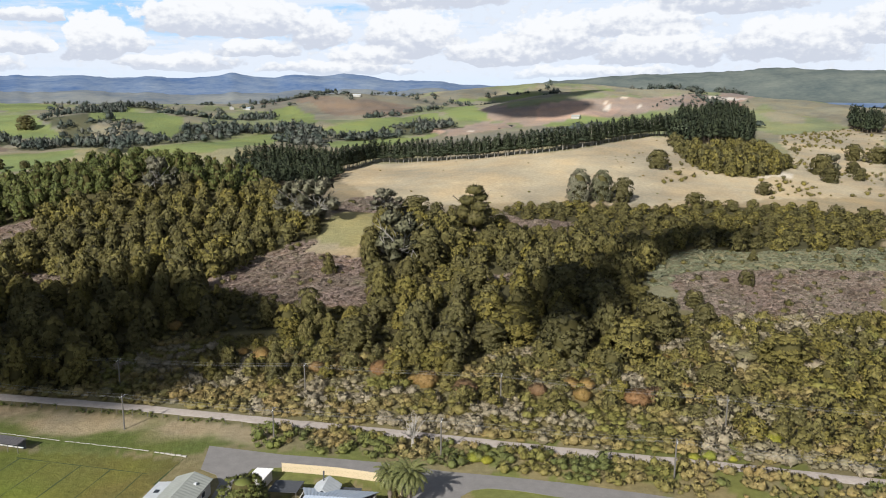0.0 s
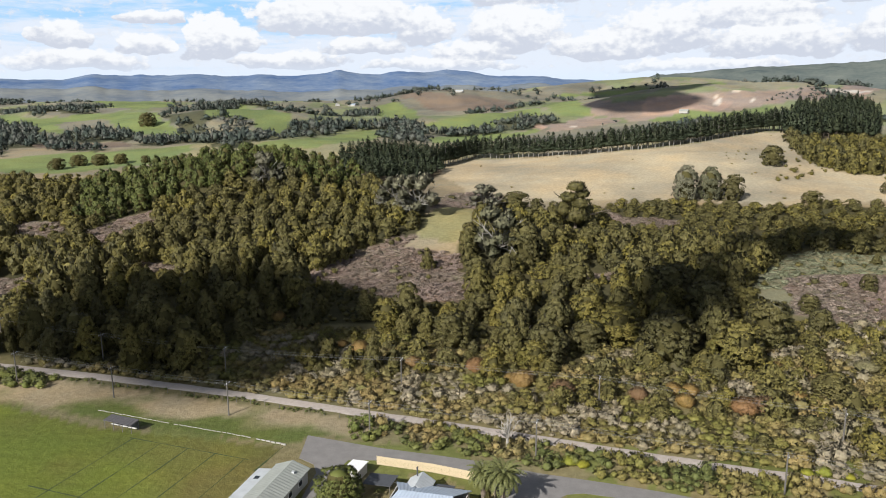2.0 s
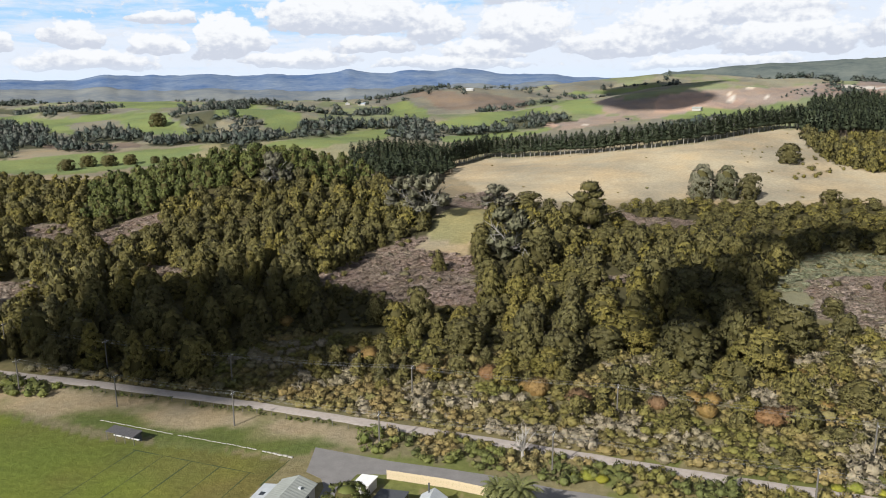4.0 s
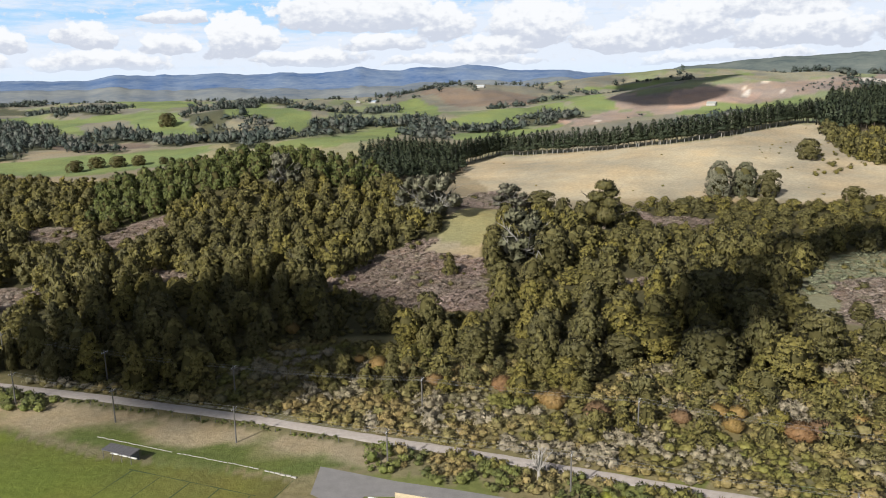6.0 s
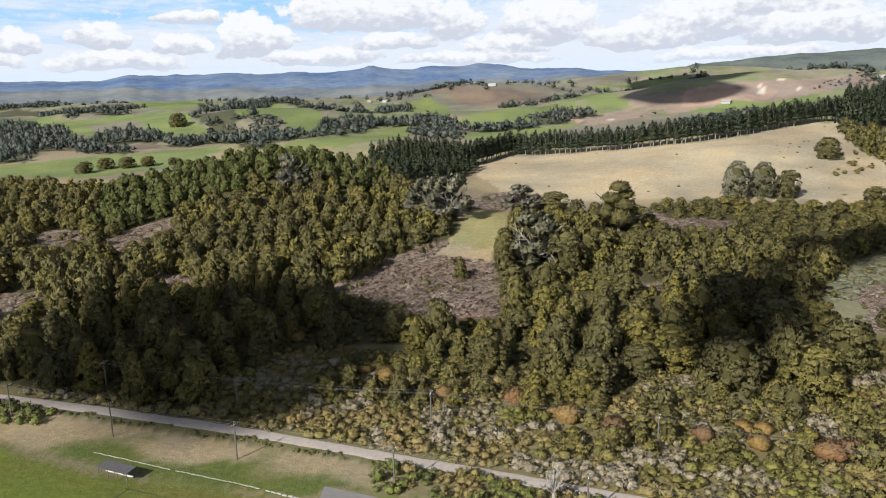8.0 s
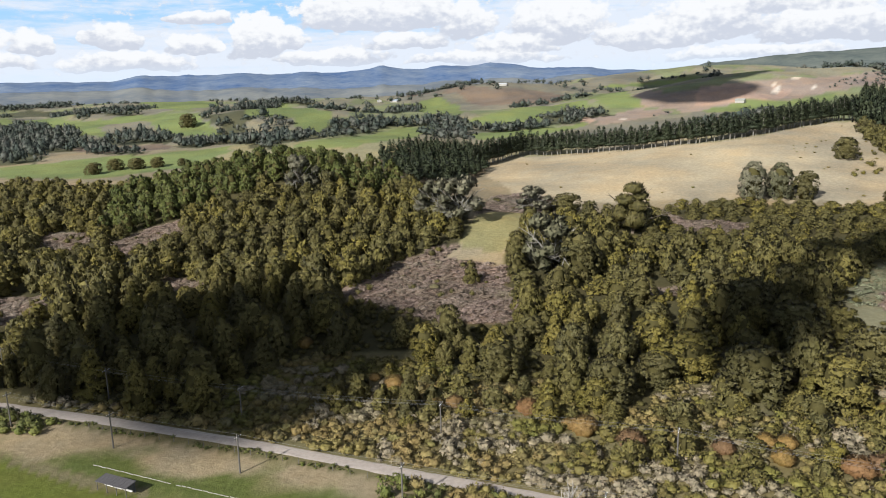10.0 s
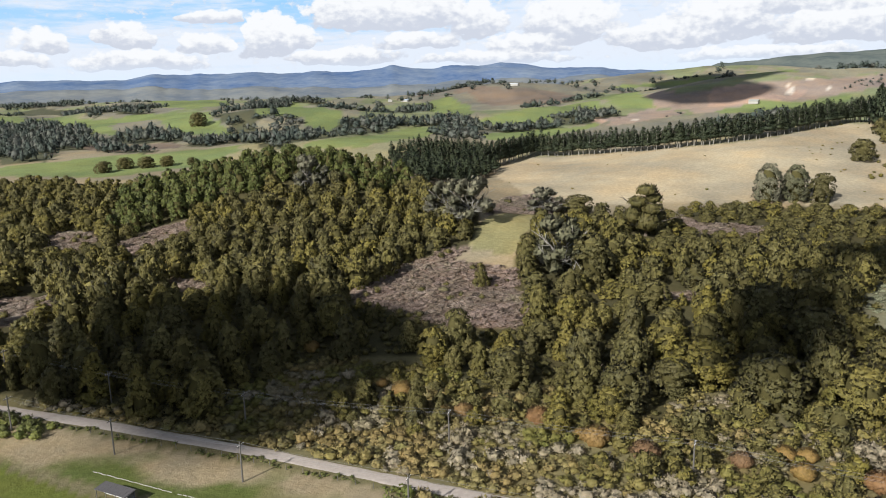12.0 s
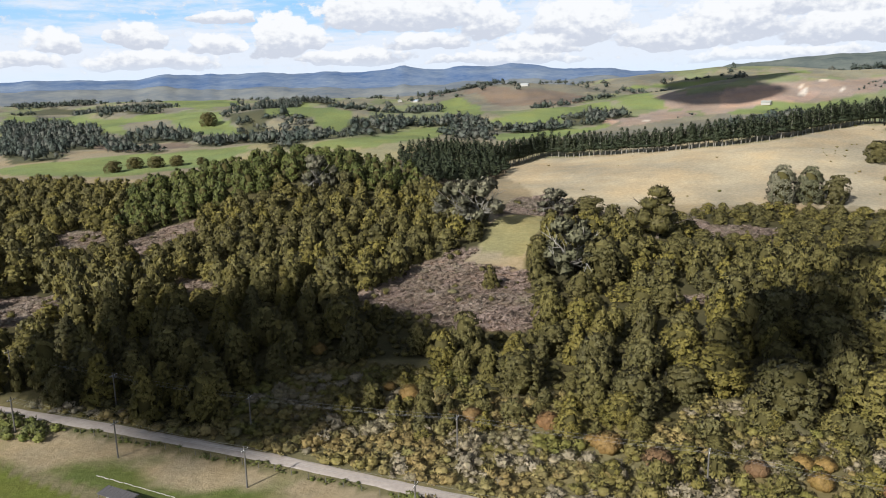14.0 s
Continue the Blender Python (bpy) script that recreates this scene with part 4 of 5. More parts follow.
# pines: the row along the top of the dry paddock one by one, the plantations as forest
x, y = spread(rng, (-190, 380, 480, 1050), 7.2, lambda x, y: in_zone(x, y, "pines", 2))
thicket("pine_plantation", "dark green plantation of close-set pines", "pine forest", zip(x, y, np.where(x < 0, 0.62, 1.0) * rng.uniform(15, 21, len(x)), np.where(x < 0, 0.8, 1.0) * rng.uniform(14, 19, len(x))), PINE_SHAPES, PINE_LEAF, 7, BARK)
PINE_KINDS = []
for i in range(4):
    stem = bmesh.new()
    add_tube(stem, [Vector((0, 0, -0.03)), Vector((0.004, 0, 0.4)), Vector((0, 0.003, 0.9))], [0.02, 0.016, 0.005], 6)
    lobes = [(r2.normal() * 0.02, r2.normal() * 0.02, 0.36 + 0.085 * k, 0.20 * (1 - 0.11 * k) * r2.uniform(0.8, 1.15), 0.085) for k in range(8)]
    me = bpy.data.meshes.new("trunk")
    stem.to_mesh(me)
    stem.free()
    PINE_KINDS.append(tree_kind("pine_tree", "tall dark pine with a bare pale trunk", grow(r2, lobes, 800, 0.034, droop=0.5, below=-0.9, ragged=0.2), PINE_LEAF, PALE_BARK, "row of pines above the dry paddock", "pine tree", me))
ROW = [(-92, 530), (-66, 592), (-10, 583), (55, 562), (98, 577), (150, 617), (176, 640)]
for (ax, ay), (bx, by) in zip(ROW, ROW[1:]):
    steps = max(int(math.hypot(bx - ax, by - ay) / 3.6), 1)
    for i in range(steps):
        for deep in (0, 6.5):
            f = (i + r2.uniform(-0.25, 0.25)) / steps
            h = r2.uniform(13, 18)
            plant(PINE_KINDS[r2.integers(4)], ax + (bx - ax) * f + r2.normal() * 0.6, ay + (by - ay) * f + deep + r2.normal() * 0.8, h, h * r2.uniform(1.0, 1.2), r2.uniform(0, 6.28))

# far woods and hedgerows
x, y = spread(rng, (-960, 540, 100, 1300), 8.5, lambda x, y: in_zone(x, y, "far_bush", 9) & (rough(x, y, 40, 151) > 0.44))
thicket("far_woods", "dark woods in the gullies of far paddocks", "woods", zip(x, y, rng.uniform(6, 12, len(x)), rng.uniform(6, 12, len(x))), FAR_SHAPES, HAZED_LEAF, 8)
x, y = spread(rng, (-2300, 640, 1900, 3000), 15, lambda x, y: (np.abs(x) < 0.9 * y) & ~((x > 40) & (x < 190) & (y > 880) & (y < 1180)) & ~in_zone(x, y, "pasture", 5) & ~in_zone(x, y, "dry", 5) & (np.abs(rough(x, y * 0.45, 240, 101) - 0.5) < 0.007 + 0.035 * (rough(x, y, 300, 103) > 0.58)))
thicket("far_hedgerows", "dark hedgerows and shelter trees among far paddocks", "hedgerow", zip(x, y, rng.uniform(6, 12, len(x)), rng.uniform(8, 16, len(x))), FAR_SHAPES, HAZED_LEAF, 9)

x, y = spread(rng, (-420, 880, 720, 1750), 13, lambda x, y: in_zone(x, y, "rose", 12) & (rough(x, y * 0.6, 70, 211) > 0.58))
w = rng.uniform(2.5, 6, len(x))
thicket("hill_scrub", "dark scrub in the gullies of far brown hills", "scrub", np.stack([x, y, w * 0.7, w], 1), FAR_SHAPES, HAZED_LEAF, 35)

# scrub beside the gravel road
ROAD = [(-200, 166), (-130, 158.7), (-106, 156), (-89, 153.6), (-69, 150.6), (-51, 147.2), (-36, 144.2), (-18.7, 141.3), (7, 136), (24, 132.4), (52, 127.6), (79, 121.8), (140, 110), (260, 84)]


def road_y(x):
    return np.interp(x, [p[0] for p in ROAD], [p[1] for p in ROAD])


def scrub_zone(x, y):
    top = np.interp(x, [-140, -90, -60, -10, 40, 70, 100, 160], [185, 205, 200, 196, 206, 222, 226, 228])
    return (y > road_y(x) + 2.2) & (y < top) & (x > -132) & ~in_zone(x, y, "bush", 1)


ORANGE_AT = [(-50, 183, 5.6), (-56, 187, 3.4), (-38, 173, 3.9), (-34, 175, 5.0), (-31, 181, 3.0), (-18, 174, 5.9), (-6, 166, 6.8), (3, 162, 6.6), (20, 162, 5.1), (28, 166, 5.2), (32, 166, 4.5), (30, 159, 5.0), (42, 157, 7.2), (46, 158, 6.4), (55, 185, 4.3), (-81, 205, 5.0), (64, 176, 4.0), (-9, 168, 3.8), (55, 165, 4.4)]
clear_of = np.array([(px, py, 1.2 * w) for px, py, w in ORANGE_AT] + [(px, py, 0.95 * w) for k, px, py, h, w in NOTABLE if py < 225] + [(77, 187, 7), (92, 181, 7)])


def clear(x, y):
    return np.all(np.hypot(x[:, None] - clear_of[:, 0], y[:, None] + 1.0 - clear_of[:, 1]) > 0.5 * clear_of[:, 2], axis=1)


x, y = spread(rng, (-135, 100, 160, 228), 1.9, lambda x, y: scrub_zone(x, y) & clear(x, y))
kind = rough(x, y, 11, 81) + 0.12 * np.exp(-((y - road_y(x) - 20) / 8) ** 2) + rng.normal(size=len(x)) * 0.05
w = 1.5 * (1.0 + 2.6 * rng.beta(1.3, 2.6, len(x))) * np.where(x > 45, 1.2, 1.0)
rows = np.stack([x, y, w * rng.uniform(0.5, 0.95, len(x)), w], 1)
# fewer pale shrubs in the west, darkening the scrub under the cloud's shade
grey = kind - 0.10 * np.clip((-52 - x) / 10, 0, 1) > 0.585
thicket("green_scrub", "low olive and brown scrub beside the gravel road", "scrub", rows[~grey], MOUND_SHAPES, SCRUB_LEAF, 12, drift=0.85)
thicket("grey_scrub", "pale grey twiggy scrub beside the gravel road", "scrub", rows[grey], MOUND_SHAPES, GREY_LEAF, 13, drift=0.85)
x, y = spread(rng, (-60, 100, 160, 224), 5.6, lambda x, y: scrub_zone(x, y) & clear(x, y) & (y > road_y(x) + np.where(x > 40, 9, 17)) & (rough(x, y, 18, 111) > 0.46 - 0.03 * (x > 40)))
w = rng.uniform(2.4, 5.5, len(x)) * np.where(x > 40, 1.15, 1.0)
thicket("tall_scrub", "taller olive shrubs between scrub and bush", "scrub", np.stack([x, y, w * rng.uniform(0.7, 1.1, len(x)), w], 1), BUSH_SHAPES, BUSH_LEAF, 17, INNER_SHADE, 0.5)
x, y = spread(rng, (-130, 150, 110, 250), 3.6, lambda x, y: in_zone(x, y, "bush", 1) & (y < 240))
w = rng.uniform(2.0, 4.2, len(x))
thicket("undergrowth", "olive undergrowth filling the gaps between bush trees", "undergrowth", np.stack([x, y, w * rng.uniform(0.6, 1.0, len(x)), w], 1), MOUND_SHAPES, DARK_LEAF, 29)
STREET_FAR = [(-48, 133.5), (-32, 129.3), (-21, 128), (-12.5, 126.7), (-0.6, 123.7), (10.8, 122), (21, 120.1), (38, 115.9), (62, 110), (140, 92)]


def verge_zone(x, y):
    edge = np.interp(x, [p[0] for p in STREET_FAR], [p[1] for p in STREET_FAR])
    return (x > -40) & (y > edge + 1.6) & (y < road_y(x) - 2.2)


x, y = spread(rng, (-45, 85, 150, 146), 1.9, lambda x, y: verge_zone(x, y) & (rough(x, y, 7, 121) > 0.47 - 0.09 * (x > -12)))
w = rng.uniform(1.3, 3.8, len(x))
green = rough(x, y, 8, 181) > 0.46 + 0.12 * (x > 12)
rows = np.stack([x, y, w * rng.uniform(0.6, 1.1, len(x)), w], 1)
thicket("verge_scrub", "brown and olive shrubs between the street and gravel road", "scrub", rows[~green], MOUND_SHAPES, SCRUB_LEAF, 18, drift=0.75)
thicket("verge_bushes", "fresh green bushes between the street and gravel road", "bushes", rows[green], MOUND_SHAPES, FRESH_LEAF, 28, drift=0.75)
x, y = spread(rng, (-24, 85, 150, 146), 1.7, lambda x, y: (np.abs(road_y(x) - 3.1 - y) < 1.1) & (rough(x, y, 9, 201) > 0.40))
w = rng.uniform(1.8, 3.6, len(x))
thicket("roadside_scrub", "olive scrub crowding the edge of the gravel road", "scrub", np.stack([x, y, w * rng.uniform(0.7, 1.15, len(x)), w], 1), MOUND_SHAPES, SCRUB_LEAF, 33, drift=0.75)
x, y = spread(rng, (-300, 200, 200, 440), 1.75, lambda x, y: in_zone(x, y, "pink", 3))
w = rng.uniform(1.8, 4.2, len(x))
thicket("heather_scrub", "pinkish brown leafless scrub on the slope", "scrub", np.stack([x, y, w * rng.uniform(0.25, 0.45, len(x)), w], 1), TWIG_SHAPES, PINK_TWIG, 14, drift=0.75)
x, y = spread(rng, (70, 260, 200, 340), 2.6, lambda x, y: in_zone(x, y, "pale", 3))
w = rng.uniform(1.5, 4.0, len(x))
thicket("sedge_flat", "pale green sedges on the flat below the bush", "sedge", np.stack([x, y, w * 0.4, w], 1), TWIG_SHAPES, PALE_LEAF, 19)
x, y = spread(rng, (-300, 200, 200, 400), 6.5, lambda x, y: (in_zone(x, y, "pink", 2) | in_zone(x, y, "pale", 2)) & (rng.uniform(size=len(x)) < np.where(x > 60, 0.42, 0.22)))
w = rng.uniform(1.6, 4.2, len(x))
thicket("scattered_shrubs", "dark olive shrubs scattered over the brown scrub", "shrubs", np.stack([x, y, w * rng.uniform(0.7, 1.2, len(x)), w], 1), MOUND_SHAPES, DARK_LEAF, 24)
x, y = spread(rng, (100, 400, 470, 860), 8.5, lambda x, y: in_zone(x, y, "dry", 2) & (x > 112 + 0.1 * (y - 400)) & (rough(x, y, 34, 161) + 0.2 * (x > 170) > 0.66))
w = rng.uniform(1.8, 5.5, len(x))
thicket("hillside_shrubs", "olive shrubs straggling over the dry hillside", "shrubs", np.stack([x, y, w * rng.uniform(0.7, 1.2, len(x)), w], 1), MOUND_SHAPES, BUSH_LEAF, 25)
# tussocks and little bushes over the dry paddock
x, y = spread(rng, (-90, 400, 460, 860), 9, lambda x, y: in_zone(x, y, "dry", 3) & (rng.uniform(size=len(x)) < 0.05 + 0.6 * (rough(x, y, 40, 131) > 0.62) * (x > 100)))
w = rng.uniform(0.8, 3.0, len(x))
thicket("tussocks", "brown tussocks and small bushes on the dry paddock", "tussock", np.stack([x, y, w * 0.6, w], 1), MOUND_SHAPES, SCRUB_LEAF, 20)

# rounded orange shrubs
SHRUB_SHAPES = [grow(r2, [(0, 0, 0.22, 0.42, 0.36)] + [(0.24 * math.cos(2.1 * i), 0.24 * math.sin(2.1 * i), 0.22, 0.22, 0.24) for i in range(4)], 1000, 0.036, below=-0.05, cored=5) for k in range(3)]
ORANGE = [tree_kind("orange_shrub", "rounded orange-brown shrub in grey scrub", s, ORANGE_LEAF, BARK, "orange shrubs in the scrub", "shrub", trunk_mesh(r2, 0.3, 0.03, 3)) for s in SHRUB_SHAPES]
for x0, y0, w in ORANGE_AT:
    plant(ORANGE[r2.integers(3)], x0, y0, w * r2.uniform(0.8, 1.05), w, r2.uniform(0, 6.28))
GORSE = [tree_kind("gorse_bush", "yellow flowering gorse bush beside the street", s, YELLOW_LEAF, BARK, "flowering gorse", "shrub", trunk_mesh(r2, 0.3, 0.03, 3)) for s in SHRUB_SHAPES[:2]]
for x0, y0, w in [(2, 127.5, 3.2), (4.5, 128.3, 3.6), (7, 127.6, 3.0), (47, 130.5, 2.6), (50, 131, 3.4), (54, 130, 2.4), (65, 138, 4.6)]:
    plant(GORSE[r2.integers(2)], x0, y0, w * 0.7, w, r2.uniform(0, 6.28))
PALE = [tree_kind("pale_shrub", "pale silver-grey shrub among olive bushes", s, GREY_LEAF, PALE_BARK, "pale shrubs", "shrub", trunk_mesh(r2, 0.3, 0.03, 3)) for s in SHRUB_SHAPES[:2]]
for x0, y0, w in [(77, 187, 7), (92, 181, 7), (-23, 251, 5.5), (-80, 158, 4.2), (-110, 163, 3), (-147, 184, 6), (-152, 188, 5), (30, 245, 4), (22, 290, 5), (-58, 261, 4)]:
    plant(PALE[r2.integers(2)], x0, y0, w * 0.7, w, r2.uniform(0, 6.28))

# base colour blued to stand for haze over the far range
RIDGE_HAZE = ridge_material("blue_hills", (0.070, 0.120, 0.235), (0.19, 0.235, 0.30), 210)
RIDGE_DARK = ridge_material("wooded_hills", (0.075, 0.095, 0.095), (0.15, 0.165, 0.145), 130)
SKYLINE = ([-60, -43, -41, -36, -32, -26, -20, -17, -13, -9, -5, 0, 5, 30], [0.5, 0.55, 0.69, 0.72, 0.94, 0.99, 1.0, 1.12, 1.05, 1.33, 0.95, 0.7, 0.55, 0.4])
ridge("far_hills", "wooded hills along the horizon, tinted blue for haze", 3300, 1400, -60, 30, SKYLINE, RIDGE_HAZE, 10)
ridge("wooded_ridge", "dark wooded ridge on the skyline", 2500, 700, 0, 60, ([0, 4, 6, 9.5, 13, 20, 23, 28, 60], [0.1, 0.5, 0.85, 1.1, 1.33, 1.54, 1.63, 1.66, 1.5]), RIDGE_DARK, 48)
# grey-blue base colour here carries haze too
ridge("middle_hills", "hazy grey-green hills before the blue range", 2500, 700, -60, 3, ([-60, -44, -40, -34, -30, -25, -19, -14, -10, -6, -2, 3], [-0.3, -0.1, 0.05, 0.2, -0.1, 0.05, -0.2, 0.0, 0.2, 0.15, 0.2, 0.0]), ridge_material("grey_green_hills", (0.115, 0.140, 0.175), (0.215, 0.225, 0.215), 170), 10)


# ---- road, street and what stands along them ----
def ribbon(name, line, width, mat, label, lift=0.05, crown=0.06, ragged=0.25, step=2.0):
    """A strip of road along a line on the plan, slightly domed, with uneven edges."""
    pts = []
    for (ax, ay), (bx, by) in zip(line, line[1:]):
        k = max(int(math.hypot(bx - ax, by - ay) / step), 1)
        pts += [(ax + (bx - ax) * i / k, ay + (by - ay) * i / k) for i in range(k)]
    pts = np.array(pts + [line[-1]], float)
    for i in range(3):
        pts[1:-1] = (pts[:-2] + 2 * pts[1:-1] + pts[2:]) / 4
    along = np.gradient(pts, axis=0)
    along /= np.linalg.norm(along, axis=1)[:, None]
    side = np.stack([along[:, 1], -along[:, 0]], 1)
    across = np.linspace(-1, 1, 9)
    edge = width / 2 + ragged * (value_noise(pts[:, 0], pts[:, 1], 3.0, 7) - 0.5) * 2
    x = pts[:, None, 0] + side[:, None, 0] * across * edge[:, None]
    y = pts[:, None, 1] + side[:, None, 1] * across * edge[:, None]
    z = ground_height(x, y) + lift + crown * (1 - across ** 2) - 0.12 * (np.abs(across) > 0.99)
    ob = sheet(name, x.ravel(), y.ravel(), z.ravel(), len(pts), 9, mat)
    return tagged(ob, label, "road", kind="structure")


def slab(name, outline, z, thick, mat, label, category):
    """A flat sheet with an edge, from its outline on the plan."""
    bm = bmesh.new()
    face = bm.faces.new([bm.verts.new((px, py, z)) for px, py in outline])
    if face.normal.z < 0:
        face.normal_flip()
    low = bmesh.ops.extrude_face_region(bm, geom=[face])
    bmesh.ops.translate(bm, vec=(0, 0, -thick), verts=[v for v in low["geom"] if isinstance(v, bmesh.types.BMVert)])
    bmesh.ops.recalc_face_normals(bm, faces=bm.faces)
    bmesh.ops.triangulate(bm, faces=[f for f in bm.faces if len(f.verts) > 4])
    me = bpy.data.meshes.new(name)
    bm.to_mesh(me)
    bm.free()
    me.materials.append(mat)
    return tagged(new(name, me), label, category, kind="structure")


ribbon("gravel_road", ROAD, 3.9, GRAVEL, "pale unsealed gravel road between field and scrub", 0.04)
STREET = [(-47.5, 132.6), (-46, 123), (-42.5, 121), (-41, 118), (-40.3, 96), (-37.2, 96), (-37.8, 118), (-36.5, 123.6), (-31, 124.3), (-26.4, 124.3), (-16, 122.6), (-10.8, 119.8), (-8, 116.4), (-6.6, 112), (-5.4, 96), (0.6, 96), (1.2, 110), (2.2, 114.8), (4.2, 117), (7, 117.8), (12, 117.2), (20, 115), (38, 110.3), (140, 86), (141.6, 91.4), (62, 110), (38, 115.9), (21, 120.1), (10.8, 122), (-0.6, 123.7), (-12.5, 126.7), (-21, 128), (-32, 129.3)]
slab("street", STREET, 0.06, 0.2, ASPHALT, "worn grey asphalt street with a side road", "road")


def box(bm, x0, y0, z0, x1, y1, z1):
    m = Matrix.Translation(((x0 + x1) / 2, (y0 + y1) / 2, (z0 + z1) / 2)) @ Matrix.Diagonal((x1 - x0, y1 - y0, z1 - z0, 1))
    return bmesh.ops.create_cube(bm, size=1, matrix=m)["verts"]


def soft_box(x0, y0, z0, x1, y1, z1, bevel=0.02):
    bm = bmesh.new()
    box(bm, x0, y0, z0, x1, y1, z1)
    bmesh.ops.bevel(bm, geom=bm.edges[:], offset=bevel, segments=1, affect="EDGES")
    return bm


# poles and wires
def utility_pole(x, y, height, label, turn, arm=1.9):
    root = tagged(new("utility_pole"), label, "utility pole", "poles along the roads")
    bm = bmesh.new()
    add_tube(bm, [Vector((0, 0, -0.5)), Vector((0, 0, height * 0.5)), Vector((0, 0, height))], [0.17, 0.15, 0.12], 10)
    part("pole", bm, POLE_WOOD, root)
    part("crossarm", soft_box(-arm / 2, -0.19, height - 0.75, arm / 2, -0.07, height - 0.6), POLE_WOOD, root)
    for k in (-0.85, -0.35, 0.35, 0.85):
        bm = bmesh.new()
        add_tube(bm, [Vector((k * arm / 2, -0.13, height - 0.6)), Vector((k * arm / 2, -0.13, height - 0.52)), Vector((k * arm / 2, -0.13, height - 0.42))], [0.04, 0.07, 0.04], 8)
        part("insulator", bm, WHITE_PAINT, root)
    root.matrix_basis = Matrix.Translation((x, y, float(ground_height(x, y)))) @ Matrix.Rotation(turn, 4, "Z")
    return root


def wire(a, b, sag):
    bm = bmesh.new()
    line = [a.lerp(b, i / 12) - Vector((0, 0, sag * 4 * (i / 12) * (1 - i / 12))) for i in range(13)]
    add_tube(bm, line, [0.015] * 13, 4)
    me = bpy.data.meshes.new("power_line")
    bm.to_mesh(me)
    bm.free()
    me.materials.append(WIRE)
    return tagged(new("power_line", me), "thin grey power line sagging between poles", "power line", "power lines")


def pole_line(bases, height, words, arm):
    tops = []
    for i, (x, y) in enumerate(bases):
        ax, ay = bases[max(i - 1, 0)]
        bx, by = bases[min(i + 1, len(bases) - 1)]
        turn = math.atan2(by - ay, bx - ax) + math.pi / 2
        utility_pole(x, y, height, words, turn, arm)
        z = float(ground_height(x, y)) + height - 0.42
        tops.append([Vector((x + math.cos(turn) * k * arm / 2, y + math.sin(turn) * k * arm / 2, z)) for k in (-0.85, -0.35, 0.85)])
    for a, b in zip(tops, tops[1:]):
        for p, q in zip(a, b):
            wire(p, q, 0.012 * (q - p).length)


pole_line([(-126, 150.5), (-97.4, 144.8), (-67.5, 139.6), (-35, 134), (-1.7, 130), (41, 122.6), (84, 112)], 7.8, "weathered grey timber power pole with a crossarm", 1.9)
pole_line([(-150, 176), (-114, 167), (-78, 161.5), (-34, 160), (11, 155), (57, 143), (104, 134)], 7.6, "tall timber power pole standing in the scrub", 2.1)


# a dead tree beside the street
def dead_tree(x, y, tall):
    root = tagged(new("dead_tree"), "bleached leafless dead tree in roadside scrub", "dead tree")
    r = np.random.default_rng(77)
    bm = bmesh.new()
    add_tube(bm, [Vector((0, 0, -0.1)), Vector((0.05, 0, 0.12 * tall)), Vector((0, 0.05, 0.3 * tall))], [0.34, 0.3, 0.24], 8)
    part("trunk", bm, BLEACHED, root)
    for i in range(11):
        a, up = 2.4 * i + r.uniform(-0.3, 0.3), r.uniform(0.5, 1.0)
        d = Vector((math.cos(a) * (1.15 - up), math.sin(a) * (1.15 - up), up))
        line = [Vector((0, 0, tall * r.uniform(0.16, 0.3)))]
        bm = bmesh.new()
        for k in range(4):
            d = d + Vector(r.normal(size=3) * 0.16)
            line.append(line[-1] + d * tall * 0.17)
        add_tube(bm, line, [0.17, 0.14, 0.11, 0.08, 0.045], 6)
        for k in (1, 2, 3):
            for q in range(3):
                e = (d + Vector(r.normal(size=3) * 0.5)) * tall * 0.13
                add_tube(bm, [line[k], line[k] + e * 0.5, line[k] + e], [0.075, 0.055, 0.03], 4)
        part("branch", bm, BLEACHED, root)
    root.matrix_basis = Matrix.Translation((x, y, float(ground_height(x, y))))


dead_tree(-7.4, 133.8, 6.6)


# date palms
def palm(x, y, tall, spread_, label, seed):
    root = tagged(new("palm_tree"), label, "palm tree", "palms at the street corner")
    r = np.random.default_rng(seed)
    bm = bmesh.new()
    n = 14
    add_tube(bm, [Vector((0, 0, tall * i / n - 0.1)) for i in range(n + 1)], [0.42 + 0.05 * (i % 2) + 0.12 * (i > n - 3) for i in range(n + 1)], 10)
    part("trunk", bm, BARK, root)
    for i in range(54):
        a, start = 2.399 * i, 1.4 - 1.85 * i / 54
        long = spread_ * r.uniform(0.85, 1.08)
        d = Vector((math.cos(a), math.sin(a), 0))
        p, angle = Vector((0, 0, tall)) + d * 0.3, start
        bm = bmesh.new()
        line = [p]
        for k in range(9):
            p = p + (d * math.cos(angle) + Vector((0, 0, math.sin(angle)))) * long / 9
            angle -= 0.17 + 0.012 * k
            line.append(p)
        side = Vector((-d.y, d.x, 0))
        for k in range(9):
            for s in (-1, 1):
                w0, w1 = (0.46 * math.sin(math.pi * (j + 0.8) / 10.6) + 0.02 for j in (k, k + 1))
                droop = Vector((0, 0, -0.45))
                q, e = line[k], line[k + 1]
                t0, t1 = q + (side * s + droop) * w0, e + (side * s + droop) * w1
                mid = q.lerp(e, 0.62)
                bm.faces.new([bm.verts.new(v) for v in (q, mid, t0.lerp(t1, 0.8) + (e - q) * 0.25, t0)])
        part("frond", bm, PALM_LEAF, root)
    root.matrix_basis = Matrix.Translation((x, y, float(ground_height(x, y))))


palm(-6.4, 110.9, 6.3, 4.1, "stout date palm with arching olive-green fronds", 5)
